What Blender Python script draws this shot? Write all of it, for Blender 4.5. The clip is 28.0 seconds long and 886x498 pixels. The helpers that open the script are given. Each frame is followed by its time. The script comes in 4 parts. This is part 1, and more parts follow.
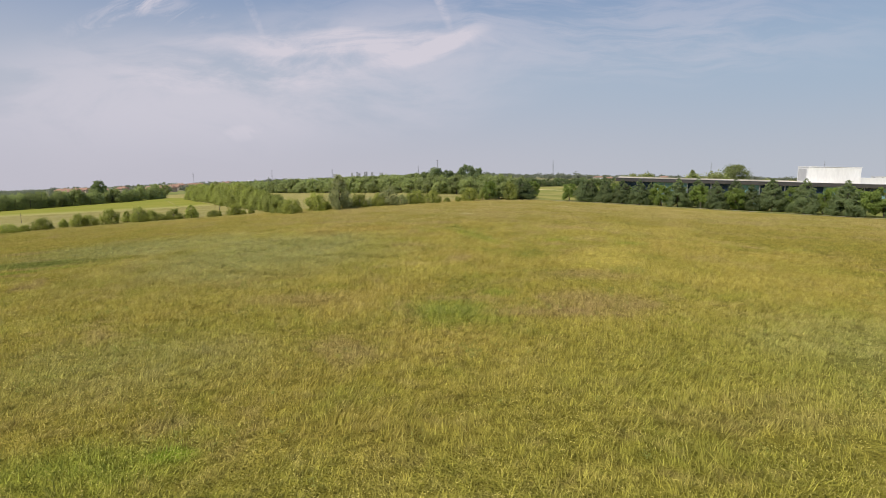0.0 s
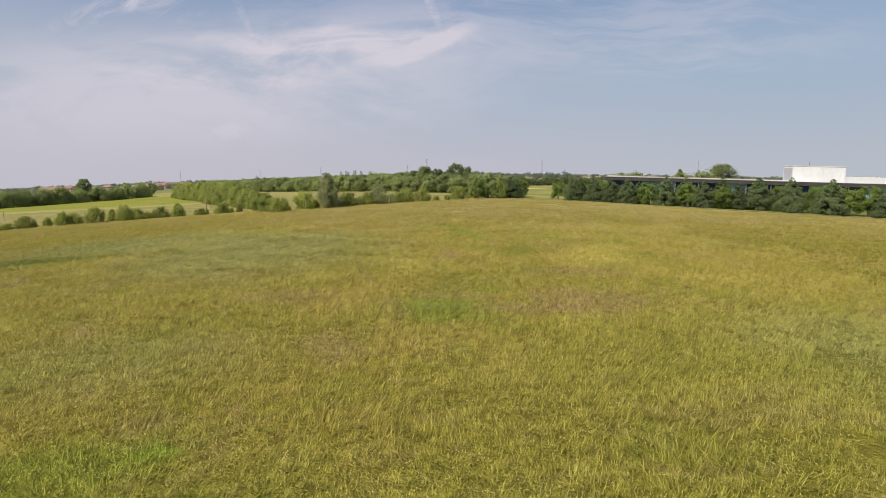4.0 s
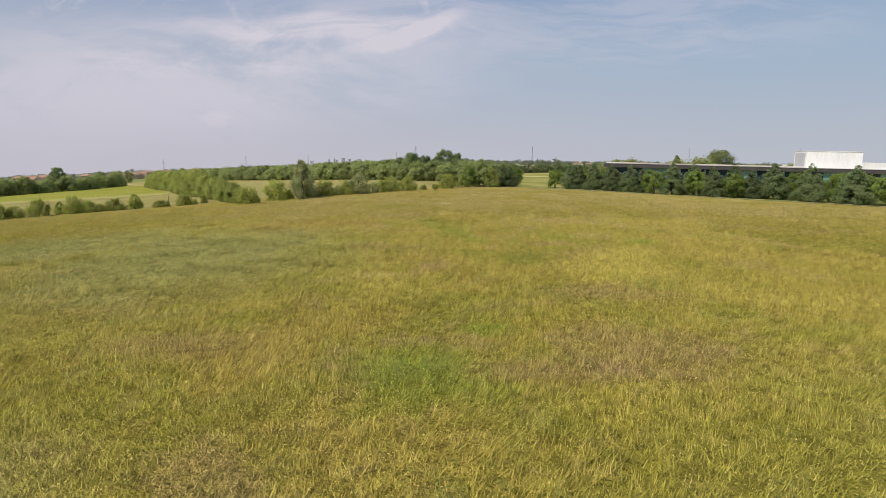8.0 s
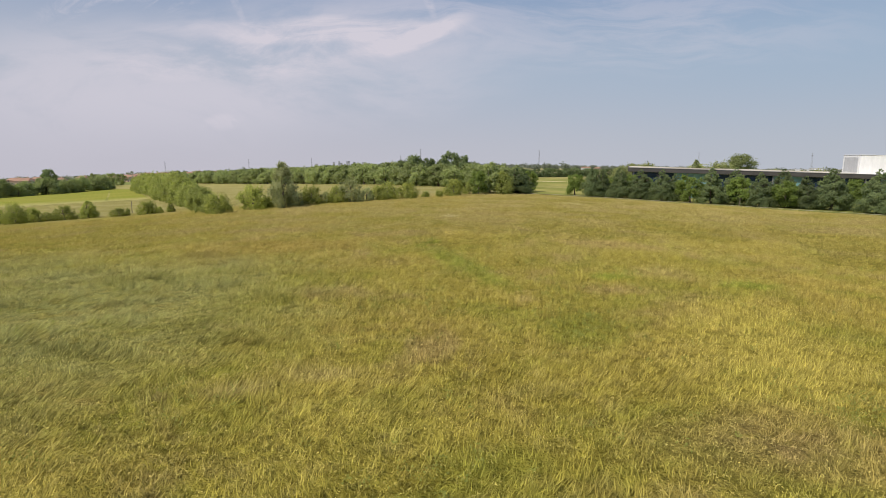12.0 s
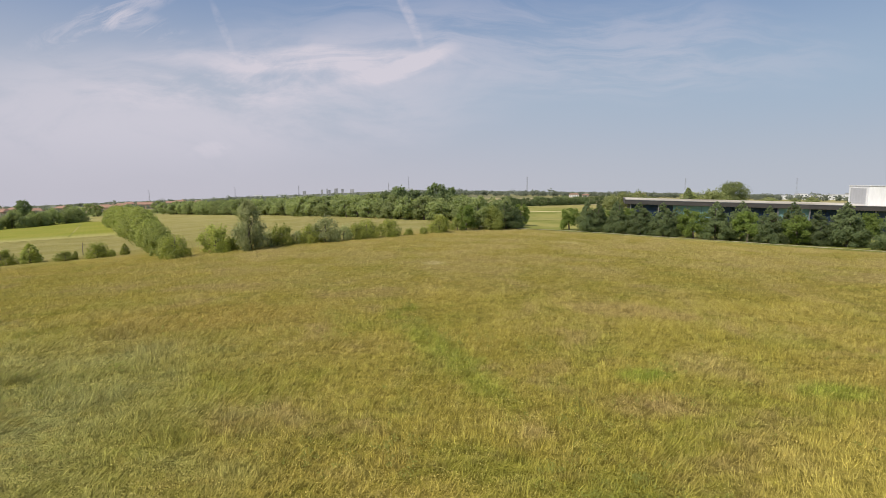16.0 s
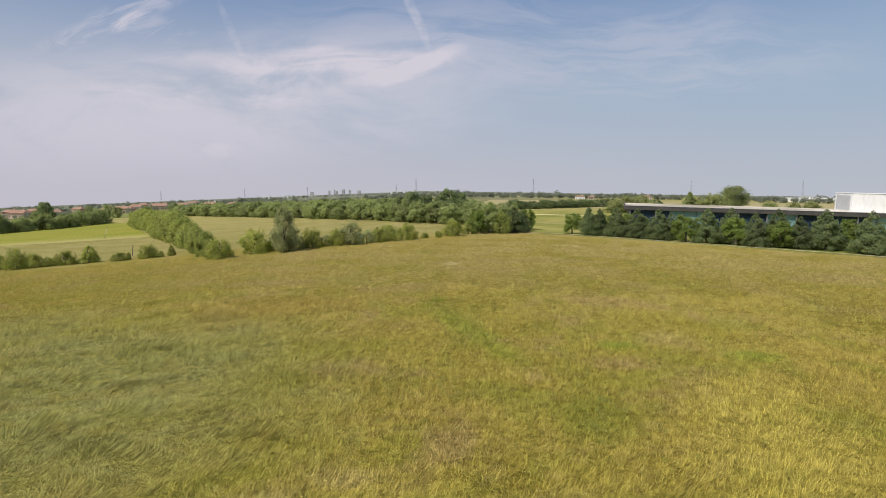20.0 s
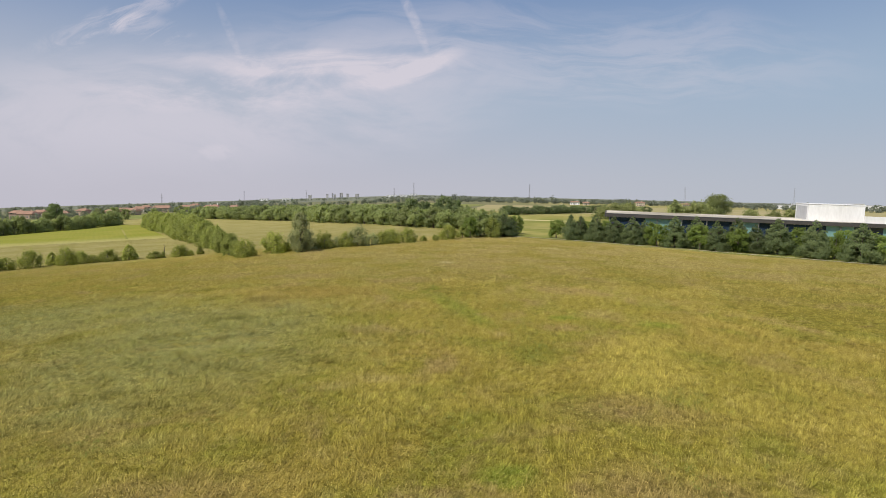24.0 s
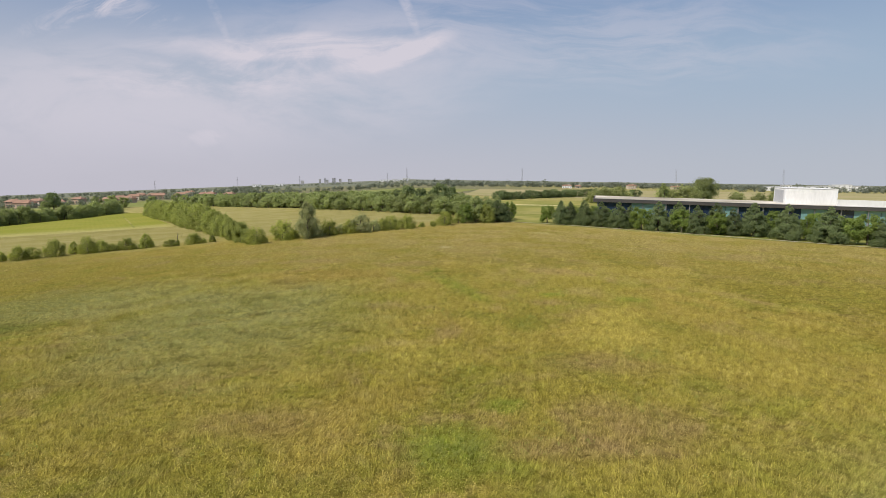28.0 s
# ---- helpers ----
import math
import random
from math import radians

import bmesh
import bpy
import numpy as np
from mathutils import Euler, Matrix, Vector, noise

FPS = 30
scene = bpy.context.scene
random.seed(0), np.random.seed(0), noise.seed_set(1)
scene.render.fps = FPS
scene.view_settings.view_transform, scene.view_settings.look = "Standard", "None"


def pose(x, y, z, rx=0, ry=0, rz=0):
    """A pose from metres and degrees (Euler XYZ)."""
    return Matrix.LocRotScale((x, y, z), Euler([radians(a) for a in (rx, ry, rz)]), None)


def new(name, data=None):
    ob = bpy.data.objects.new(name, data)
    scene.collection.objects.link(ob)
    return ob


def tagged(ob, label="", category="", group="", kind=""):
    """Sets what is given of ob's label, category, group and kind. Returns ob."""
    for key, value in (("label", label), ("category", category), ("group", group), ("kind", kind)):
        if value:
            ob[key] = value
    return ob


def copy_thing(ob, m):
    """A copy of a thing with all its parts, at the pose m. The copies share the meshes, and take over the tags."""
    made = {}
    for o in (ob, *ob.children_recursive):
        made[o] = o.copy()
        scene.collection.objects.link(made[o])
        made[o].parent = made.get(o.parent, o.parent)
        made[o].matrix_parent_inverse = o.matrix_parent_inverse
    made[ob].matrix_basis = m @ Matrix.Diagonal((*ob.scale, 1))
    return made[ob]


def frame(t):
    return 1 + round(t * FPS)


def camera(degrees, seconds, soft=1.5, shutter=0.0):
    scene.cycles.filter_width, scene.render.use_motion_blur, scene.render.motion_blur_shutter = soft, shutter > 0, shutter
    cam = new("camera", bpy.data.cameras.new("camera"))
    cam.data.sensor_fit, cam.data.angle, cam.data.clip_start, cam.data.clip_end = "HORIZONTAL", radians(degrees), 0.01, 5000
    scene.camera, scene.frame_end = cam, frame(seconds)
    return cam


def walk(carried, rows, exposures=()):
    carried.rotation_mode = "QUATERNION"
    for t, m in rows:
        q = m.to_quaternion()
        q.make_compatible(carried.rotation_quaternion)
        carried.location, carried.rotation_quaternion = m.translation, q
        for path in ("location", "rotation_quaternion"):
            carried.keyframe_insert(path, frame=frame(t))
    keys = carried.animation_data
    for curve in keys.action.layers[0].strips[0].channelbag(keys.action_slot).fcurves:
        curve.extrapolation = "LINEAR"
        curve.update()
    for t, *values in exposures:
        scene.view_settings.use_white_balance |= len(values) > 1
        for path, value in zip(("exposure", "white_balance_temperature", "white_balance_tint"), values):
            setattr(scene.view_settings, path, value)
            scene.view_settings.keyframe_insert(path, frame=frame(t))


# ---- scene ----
cam = camera(74.021, 28.0, soft=0.86)
PATH = [
    (0, -0.000, -0.000, 7.791, -0.100, -7.878, 0.744),
    (0.5, 0.087, -0.004, 7.741, -0.536, -7.866, 0.741),
    (1, 0.181, 0.037, 7.699, -1.175, -7.858, 0.755),
    (1.5, 0.237, 0.046, 7.676, -1.788, -7.832, 0.706),
    (2, 0.218, 0.027, 7.663, -1.827, -7.860, 0.662),
    (2.5, 0.176, -0.003, 7.669, -1.564, -7.839, 0.595),
    (3, 0.080, -0.051, 7.684, -1.205, -7.838, 0.571),
    (3.5, -0.001, -0.078, 7.667, -1.140, -7.843, 0.622),
    (5.5, 0.027, 2.942, 7.569, -1.343, -8.869, 0.730),
    (6, 0.115, 4.349, 7.597, -1.751, -8.977, 0.803),
    (6.5, 0.212, 6.049, 7.577, -1.483, -9.056, 0.715),
    (7, 0.304, 7.904, 7.530, -1.506, -9.140, 0.658),
    (7.5, 0.453, 9.973, 7.403, -1.691, -9.212, 0.755),
    (8, 0.707, 12.139, 7.326, -2.151, -9.186, 0.780),
    (8.5, 0.820, 14.229, 7.335, -1.995, -9.141, 0.705),
    (9, 0.933, 16.327, 7.268, -1.680, -9.139, 0.703),
    (9.5, 1.156, 18.467, 7.088, -2.088, -9.105, 0.744),
    (10, 1.301, 20.617, 6.930, -2.117, -9.114, 0.609),
    (10.5, 1.284, 22.825, 6.890, -1.521, -9.127, 0.543),
    (11, 1.289, 24.889, 6.917, -1.687, -8.949, 0.537),
    (11.5, 1.308, 26.885, 7.003, -1.709, -8.902, 0.508),
    (12, 1.292, 28.992, 7.057, -1.645, -8.848, 0.518),
    (12.5, 1.275, 31.018, 7.108, -1.781, -8.781, 0.579),
    (14.5, 1.986, 38.162, 7.537, -2.200, -7.622, 0.867),
    (15, 2.173, 38.880, 7.804, -2.243, -7.388, 0.810),
    (15.5, 2.274, 39.051, 8.145, -2.485, -6.853, 0.815),
    (16, 2.274, 38.581, 8.462, -2.771, -6.332, 0.796),
    (16.5, 2.155, 37.721, 8.747, -2.410, -6.097, 0.673),
    (17, 1.923, 36.670, 8.960, -2.124, -6.075, 0.592),
    (17.5, 1.658, 35.498, 9.118, -2.246, -5.991, 0.538),
    (18, 1.378, 34.199, 9.238, -2.136, -5.943, 0.551),
    (18.5, 1.101, 32.782, 9.357, -2.147, -5.907, 0.521),
    (19, 0.787, 31.349, 9.483, -1.901, -6.017, 0.516),
    (19.5, 0.580, 30.015, 9.632, -2.077, -6.159, 0.643),
    (20, 0.469, 28.774, 9.795, -2.156, -6.226, 0.695),
    (20.5, 0.449, 27.531, 9.968, -2.427, -6.289, 0.783),
    (21, 0.506, 26.261, 10.174, -2.978, -6.244, 0.835),
    (21.5, 0.556, 24.806, 10.362, -3.131, -6.172, 0.810),
    (23.5, 0.330, 16.979, 10.789, -2.473, -5.812, 0.368),
    (24, 0.094, 14.792, 10.841, -2.404, -5.843, 0.190),
    (24.5, -0.264, 12.777, 10.853, -1.565, -6.029, 0.061),
    (25, -0.509, 11.369, 10.875, -1.928, -6.750, 0.085),
    (25.5, -0.773, 10.315, 11.017, -2.358, -6.791, 0.189),
    (26, -1.022, 9.272, 11.162, -2.014, -6.828, 0.247),
    (26.5, -1.179, 8.486, 11.254, -2.267, -7.044, 0.304),
    (27, -1.287, 7.917, 11.428, -2.339, -7.254, 0.451),
    (27.5, -1.295, 7.534, 11.662, -2.564, -7.357, 0.576),
    (28, -1.213, 7.190, 11.940, -3.131, -7.394, 0.703),
]
walk(cam, [(t, pose(x, y, z, 90 + pitch, roll, yaw)) for t, x, y, z, yaw, pitch, roll in PATH])

# ---- daylight ----
SUN_DIR = Vector((-0.64, -0.50, 1.0)).normalized()   # towards the sun
world = bpy.data.worlds.new("World")
scene.world = world
world.use_nodes = True


class Net:
    """A few short cuts for node trees."""

    def __init__(self, tree):
        self.t, self.n, self.l = tree, tree.nodes, tree.links

    def add(self, kind):
        return self.n.new(kind)

    def put(self, socket, value):
        if isinstance(value, bpy.types.NodeSocket):
            self.l.new(value, socket)
        elif isinstance(value, tuple) and len(value) == 3 and socket.type == "RGBA":
            socket.default_value = (*value, 1)
        else:
            socket.default_value = value

    def math(self, op, a, b=0.0, c=0.0, clamp=False):
        node = self.add("ShaderNodeMath")
        node.operation, node.use_clamp = op, clamp
        for socket, value in zip(node.inputs, (a, b, c)):
            self.put(socket, value)
        return node.outputs[0]

    def mix(self, f, a, b, blend="MIX"):
        node = self.add("ShaderNodeMix")
        node.data_type, node.blend_type = "RGBA", blend
        self.put(node.inputs[0], f)
        self.put(node.inputs[6], a)
        self.put(node.inputs[7], b)
        return node.outputs[2]

    def noise(self, vector, scale, detail=3.0, rough=0.5, distortion=0.0):
        node = self.add("ShaderNodeTexNoise")
        self.put(node.inputs["Vector"], vector)
        for key, value in (("Scale", scale), ("Detail", detail), ("Roughness", rough), ("Distortion", distortion)):
            node.inputs[key].default_value = value
        return node.outputs[0]

    def span(self, value, a, b, lo=0.0, hi=1.0):
        node = self.add("ShaderNodeMapRange")
        node.interpolation_type = "SMOOTHSTEP"
        for socket, v in zip(node.inputs, (value, a, b, lo, hi)):
            self.put(socket, v)
        return node.outputs[0]

    def xyz(self, x, y, z):
        node = self.add("ShaderNodeCombineXYZ")
        for socket, v in zip(node.inputs, (x, y, z)):
            self.put(socket, v)
        return node.outputs[0]

    def vec(self, op, a, b=(0.0, 0.0, 0.0), scale=1.0):
        node = self.add("ShaderNodeVectorMath")
        node.operation = op
        self.put(node.inputs[0], a)
        self.put(node.inputs[1], b)
        node.inputs[3].default_value = scale
        return node.outputs[0]

    def apart(self, vector):
        node = self.add("ShaderNodeSeparateXYZ")
        self.put(node.inputs[0], vector)
        return node.outputs


def make_sky():
    net = Net(world.node_tree)
    back = net.n["Background"]
    sky = net.add("ShaderNodeTexSky")
    sky.sky_type, sky.sun_disc = "NISHITA", False
    sky.sun_elevation = math.asin(SUN_DIR.z)
    sky.sun_rotation = math.atan2(SUN_DIR.x, SUN_DIR.y)
    sky.air_density, sky.dust_density, sky.ozone_density = 1.0, 1.4, 2.5
    way = net.add("ShaderNodeTexCoord").outputs["Generated"]
    x, y, z = net.apart(way)
    ahead = net.math("MAXIMUM", y, 0.05)
    u, v = net.math("DIVIDE", x, ahead), net.math("DIVIDE", z, ahead)
    # a dusty summer haze low down
    high = net.mix(0.62, sky.outputs[0], ZENITH)
    middle = net.mix(net.span(u, -0.8, 0.8), HAZE, HAZE_BLUE)
    base_sky = net.mix(net.span(z, -0.02, 0.15), net.mix(net.span(u, -0.5, 0.7), LOW, LOW_BLUE), middle)
    base_sky = net.mix(net.span(z, 0.11, 0.34), base_sky, high)
    # thin veil added overhead, out of view, to brighten the fill in shaded places
    base_sky = net.mix(net.span(z, 0.42, 0.75, 0.0, 0.42), base_sky, CLOUD)
    # thin drawn-out cirrus
    warp = net.noise(net.xyz(u, v, 1.0), 3.0, 3.0, 0.5)
    bend = net.math("MULTIPLY", net.math("SUBTRACT", warp, 0.5), 0.10)
    vv = net.math("ADD", v, bend)
    soft = net.noise(net.xyz(u, net.math("MULTIPLY", vv, 2.6), 0.0), 3.4, 7.0, 0.62, 0.5)
    fine = net.noise(net.xyz(net.math("ADD", u, net.math("MULTIPLY", vv, 1.2)), net.math("MULTIPLY", vv, 6.0), 3.0), 5.0, 7.0, 0.65, 0.6)
    wool = net.noise(net.xyz(net.math("MULTIPLY", u, 1.3), net.math("MULTIPLY", vv, 2.2), 9.0), 11.0, 6.0, 0.6, 0.8)

    along, across = net.math("ADD", u, net.math("MULTIPLY", v, 0.42)), net.math("SUBTRACT", vv, net.math("MULTIPLY", u, 0.42))
    feather = net.noise(net.xyz(net.math("MULTIPLY", along, 2.2), net.math("MULTIPLY", across, 7.0), 4.0), 5.0, 8.0, 0.68, 0.9)

    def lobe(cu, cv, ru, rv, slope=0.0):
        du = net.math("DIVIDE", net.math("SUBTRACT", u, cu), ru)
        dv = net.math("DIVIDE", net.math("SUBTRACT", net.math("SUBTRACT", vv, cv), net.math("MULTIPLY", net.math("SUBTRACT", u, cu), slope)), rv)
        d = net.math("ADD", net.math("MULTIPLY", du, du), net.math("MULTIPLY", dv, dv))
        return net.span(d, 0.0, 1.0, 1.0, 0.0)

    veil = net.math("MULTIPLY", lobe(-0.37, 0.122, 0.62, 0.150, 0.08), net.span(soft, 0.34, 0.60, 0.10, 1.0))
    streak = net.math("MULTIPLY", lobe(-0.19, 0.208, 0.30, 0.026, -0.03), net.span(fine, 0.26, 0.56, 0.15, 1.0))
    tail = net.math("MULTIPLY", lobe(-0.02, 0.190, 0.12, 0.020, 0.28), net.span(fine, 0.28, 0.58, 0.1, 1.0))
    below = net.math("MULTIPLY", lobe(-0.28, 0.165, 0.30, 0.045, 0.05), net.span(soft, 0.36, 0.60))
    trail = net.math("MULTIPLY", lobe(-0.006, 0.275, 0.030, 0.026, -2.0), net.span(wool, 0.38, 0.60))
    plume = net.math("MULTIPLY", lobe(-0.305, 0.262, 0.022, 0.020, -2.0), net.span(wool, 0.42, 0.64))
    wisp = net.math("MULTIPLY", lobe(-0.48, 0.276, 0.17, 0.030, 0.42), net.span(feather, 0.40, 0.64))
    tuft = net.math("MULTIPLY", lobe(-0.44, 0.262, 0.10, 0.024, -0.1), net.span(feather, 0.42, 0.66))
    puff = net.math("MULTIPLY", lobe(-0.335, 0.058, 0.045, 0.016, 0.25), net.span(wool, 0.40, 0.60))
    thin = net.math("MULTIPLY", lobe(0.24, 0.225, 0.62, 0.100, -0.05), net.span(fine, 0.34, 0.64))
    total = net.math("MULTIPLY", veil, 0.60)
    for layer, gain in ((streak, 0.62), (tail, 0.5), (below, 0.38), (trail, 0.36), (plume, 0.22), (wisp, 0.44), (tuft, 0.34), (puff, 0.35), (thin, 0.30)):
        total = net.math("ADD", total, net.math("MULTIPLY", layer, gain))
    total = net.math("MINIMUM", net.math("MULTIPLY", total, net.span(z, -0.02, 0.10, 0.20, 1.0)), 0.90)
    colour = net.mix(total, base_sky, CLOUD)
    net.put(back.inputs[0], colour)
    back.inputs[1].default_value = 0.10


LOW, LOW_BLUE, HAZE, HAZE_BLUE, ZENITH, CLOUD = (5.25, 5.1, 5.8), (4.70, 5.00, 5.65), (4.6, 4.92, 5.8), (3.60, 4.58, 5.85), (1.95, 2.95, 5.1), (6.7, 6.3, 7.0)
make_sky()
sun = new("sun", bpy.data.lights.new("sun", "SUN"))
sun.data.energy, sun.data.angle, sun.data.color = 4.4, radians(0.6), (1.0, 0.93, 0.82)
sun.rotation_euler = SUN_DIR.to_track_quat("Z", "Y").to_euler()
sun.location = (0, 0, 60)


# ---- the lie of the land ----
def ground_z(x, y):
    """A long low swell along the meadow that falls gently to both sides and away into the plain."""
    far = y - 100.0
    ridge = 0.027 * (np.sqrt(x * x + 1600.0) - 40.0) + 1.8 * (1.0 - np.exp(-(x / 50.0) ** 2))
    return -ridge - 0.004 * (far + np.sqrt(far * far + 3600.0)) + 0.0665


# ---- materials ----
def material(name):
    m = bpy.data.materials.new(name)
    m.use_nodes = True
    net = Net(m.node_tree)
    return m, net, net.n["Principled BSDF"]


def bumped(net, bsdf, height, strength, distance):
    node = net.add("ShaderNodeBump")
    node.inputs["Strength"].default_value, node.inputs["Distance"].default_value = strength, distance
    net.put(node.inputs["Height"], height)
    net.put(bsdf.inputs["Normal"], node.outputs[0])


def meadow_tones(net):
    """The meadow's patchwork: olive hay, green tufts, buff seed heads, reddish sorrel, yellow dry stands."""
    place = net.add("ShaderNodeNewGeometry").outputs["Position"]
    x, y, z = net.apart(place)
    flat = net.xyz(x, y, 0.0)
    wide, mid = net.noise(flat, 0.055, 3.0, 0.55, 0.4), net.noise(flat, 0.21, 4.0, 0.6, 0.5)
    small, tiny = net.noise(flat, 0.9, 4.0, 0.6, 0.3), net.noise(flat, 4.5, 3.0, 0.6)
    other = net.noise(net.xyz(x, y, 21.0), 0.13, 4.0, 0.62, 0.6)

    def patch(cx, cy, rx, ry, turn=0.0, ragged=1.7):
        dx, dy = net.math("SUBTRACT", x, cx), net.math("SUBTRACT", y, cy)
        c, s = math.cos(turn), math.sin(turn)
        a = net.math("ADD", net.math("MULTIPLY", dx, c / rx), net.math("MULTIPLY", dy, s / rx))
        b = net.math("ADD", net.math("MULTIPLY", dx, -s / ry), net.math("MULTIPLY", dy, c / ry))
        d = net.math("SQRT", net.math("ADD", net.math("MULTIPLY", a, a), net.math("MULTIPLY", b, b)))
        d = net.math("ADD", d, net.math("MULTIPLY", net.math("SUBTRACT", mid, 0.5), ragged))
        d = net.math("ADD", d, net.math("MULTIPLY", net.math("SUBTRACT", small, 0.5), ragged))
        return net.math("MULTIPLY", net.span(d, 0.35, 1.35, 1.0, 0.0), net.span(small, 0.30, 0.62, 0.45, 1.0))

    even = net.span(y, 42.0, 90.0, 1.0, 0.30)
    col = net.mix(net.span(wide, 0.40, 0.68, 0.0, 0.75), OLIVE, HAY)
    col = net.mix(net.span(mid, 0.44, 0.68, 0.0, 0.75), col, GREEN)
    col = net.mix(net.span(other, 0.54, 0.68, 0.0, 0.6), col, SORREL)
    col = net.mix(net.math("MULTIPLY", net.span(small, 0.46, 0.74, 0.0, 0.50), even), col, BUFF)
    # further out the stand is riper, its seed heads pinkish buff
    col = net.mix(net.math("MULTIPLY", net.math("MULTIPLY", net.span(y, 52.0, 118.0, 0.0, 0.74), net.span(x, -44.0, -12.0, 0.40, 1.0)), net.span(other, 0.38, 0.58, 0.35, 1.0)), col, RIPE)
    for spot, tone, gain in (
            (patch(13.0, 19.0, 13.0, 9.0), GREEN, 0.6), (patch(-4.0, 11.0, 12.0, 7.0), GREEN, 0.45), (patch(44.0, 78.0, 20.0, 15.0), OLIVE, 0.4), (patch(26.0, 46.0, 9.0, 9.0), OLIVE, 0.6),
            (patch(-17.0, 58.0, 13.0, 17.0, 0.0), SAGE, 0.9), (patch(-36.0, 69.0, 14.0, 12.0), SAGE, 0.9), (patch(21.0, 24.0, 8.0, 8.0), SAGE, 0.6), (patch(-13.0, 24.0, 6.0, 5.0), SAGE, 0.45),
            (patch(14.5, 51.2, 3.3, 7.6, -0.39, 1.0), YELLOW, 0.90), (patch(22.2, 41.0, 6.0, 1.7, 0.02, 1.2), YELLOW, 0.18), (patch(17.0, 44.0, 3.0, 2.5), YELLOW, 0.2),
            (patch(-8.6, 41.8, 3.2, 1.6, 0.0, 1.2), YELLOW, 0.5), (patch(-1.0, 45.0, 4.0, 3.0), YELLOW, 0.35),
            (patch(3.2, 69.0, 1.3, 8.4, 0.28, 2.2), LUSH, 0.8), (patch(1.8, 78.7, 0.7, 0.9, 0.0, 0.6), LUSH, 0.9), (patch(7.7, 52.6, 2.0, 3.0, -0.2), GREEN, 0.95),
            (patch(0.4, 31.4, 2.6, 3.0), LUSH, 1.0), (patch(3.3, 36.0, 1.3, 1.0), LUSH, 1.0), (patch(2.8, 29.5, 1.2, 1.0), LUSH, 0.6), (patch(2.7, 41.6, 1.5, 1.0), GREEN, 0.8),
            (patch(-9.6, 14.8, 3.0, 1.7), LUSH, 0.75), (patch(-7.7, 15.5, 0.9, 0.6, 0.0, 0.8), (0.235, 0.345, 0.030), 0.9), (patch(21.8, 31.7, 2.2, 1.3), GREEN, 0.8),
            (patch(12.5, 63.7, 1.4, 0.9), LUSH, 1.0), (patch(19.6, 61.5, 2.2, 1.2), LUSH, 1.0), (patch(16.2, 65.2, 2.2, 1.9), BUFF, 0.85), (patch(12.0, 60.0, 2.6, 1.4), SORREL, 0.6),
            (patch(-42.5, 58.5, 10.0, 3.0, 0.1, 0.7), (0.165, 0.205, 0.036), 1.0), (patch(-40.5, 53.2, 9.0, 1.2, 0.42, 0.5), LUSH, 1.0),
            (patch(9.4, 33.2, 3.4, 2.8, 0.0, 2.2), SORREL, 0.70), (patch(4.6, 31.2, 3.0, 1.2), SORREL, 0.6), (patch(10.4, 42.5, 4.0, 2.2), SORREL, 0.6), (patch(-9.4, 35.3, 4.0, 2.0), SORREL, 0.5),
            (patch(-4.6, 46.5, 1.0, 0.7), BUFF, 0.95), (patch(-2.4, 47.8, 1.2, 0.7), BUFF, 0.85), (patch(-14.4, 40.9, 2.0, 1.4), BUFF, 0.6), (patch(-3.6, 16.9, 4.6, 2.8), RUST, 0.30), (patch(-12.0, 78.4, 8.0, 5.0), RUST, 0.75),
            (patch(4.2, 102.8, 1.3, 1.8, 0.0, 0.5), STRAW, 0.9), (patch(26.3, 129.1, 2.4, 3.0), STRAW, 0.5)):
        col = net.mix(net.math("MULTIPLY", spot, gain), col, tone)
    # beyond the bushes it is a grazed olive pasture
    col = net.mix(net.span(net.math("SUBTRACT", y, net.math("MULTIPLY", net.math("ABSOLUTE", net.math("SUBTRACT", x, 22.0)), -0.45)), 150.0, 172.0), col,
                  net.mix(net.span(net.noise(flat, 0.09, 6.0, 0.7, 0.8), 0.35, 0.65), PASTURE, (0.375, 0.345, 0.115)))
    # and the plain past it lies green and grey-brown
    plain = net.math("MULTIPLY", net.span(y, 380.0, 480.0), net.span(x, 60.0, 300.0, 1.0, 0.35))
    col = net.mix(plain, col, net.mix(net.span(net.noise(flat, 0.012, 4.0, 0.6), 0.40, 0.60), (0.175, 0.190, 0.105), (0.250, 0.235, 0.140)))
    # the rim of the plain takes the grey-green of the far woods
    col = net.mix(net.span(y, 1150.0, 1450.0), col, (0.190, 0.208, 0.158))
    value = net.math("ADD", 1.0, net.math("MULTIPLY", net.math("SUBTRACT", tiny, 0.5), net.math("MULTIPLY", even, 0.45)))
    tufts = net.math("MULTIPLY", net.math("SUBTRACT", net.span(net.noise(flat, 1.9, 3.0, 0.6, 0.6), 0.34, 0.66), 0.5), net.span(y, 60.0, 130.0, 0.46, 0.14))
    value = net.math("ADD", value, tufts)
    return net.mix(1.0, col, value, "MULTIPLY")


OLIVE, HAY, GREEN, LUSH = (0.368, 0.316, 0.056), (0.448, 0.346, 0.080), (0.290, 0.290, 0.046), (0.262, 0.318, 0.042)
BUFF, SORREL, YELLOW, SAGE = (0.470, 0.380, 0.128), (0.398, 0.282, 0.122), (0.535, 0.445, 0.100), (0.335, 0.342, 0.118)
HUSK = (0.540, 0.435, 0.165)
RIPE = (0.500, 0.402, 0.150)
RUST, STRAW, PASTURE = (0.410, 0.305, 0.075), (0.648, 0.540, 0.259), (0.450, 0.402, 0.170)


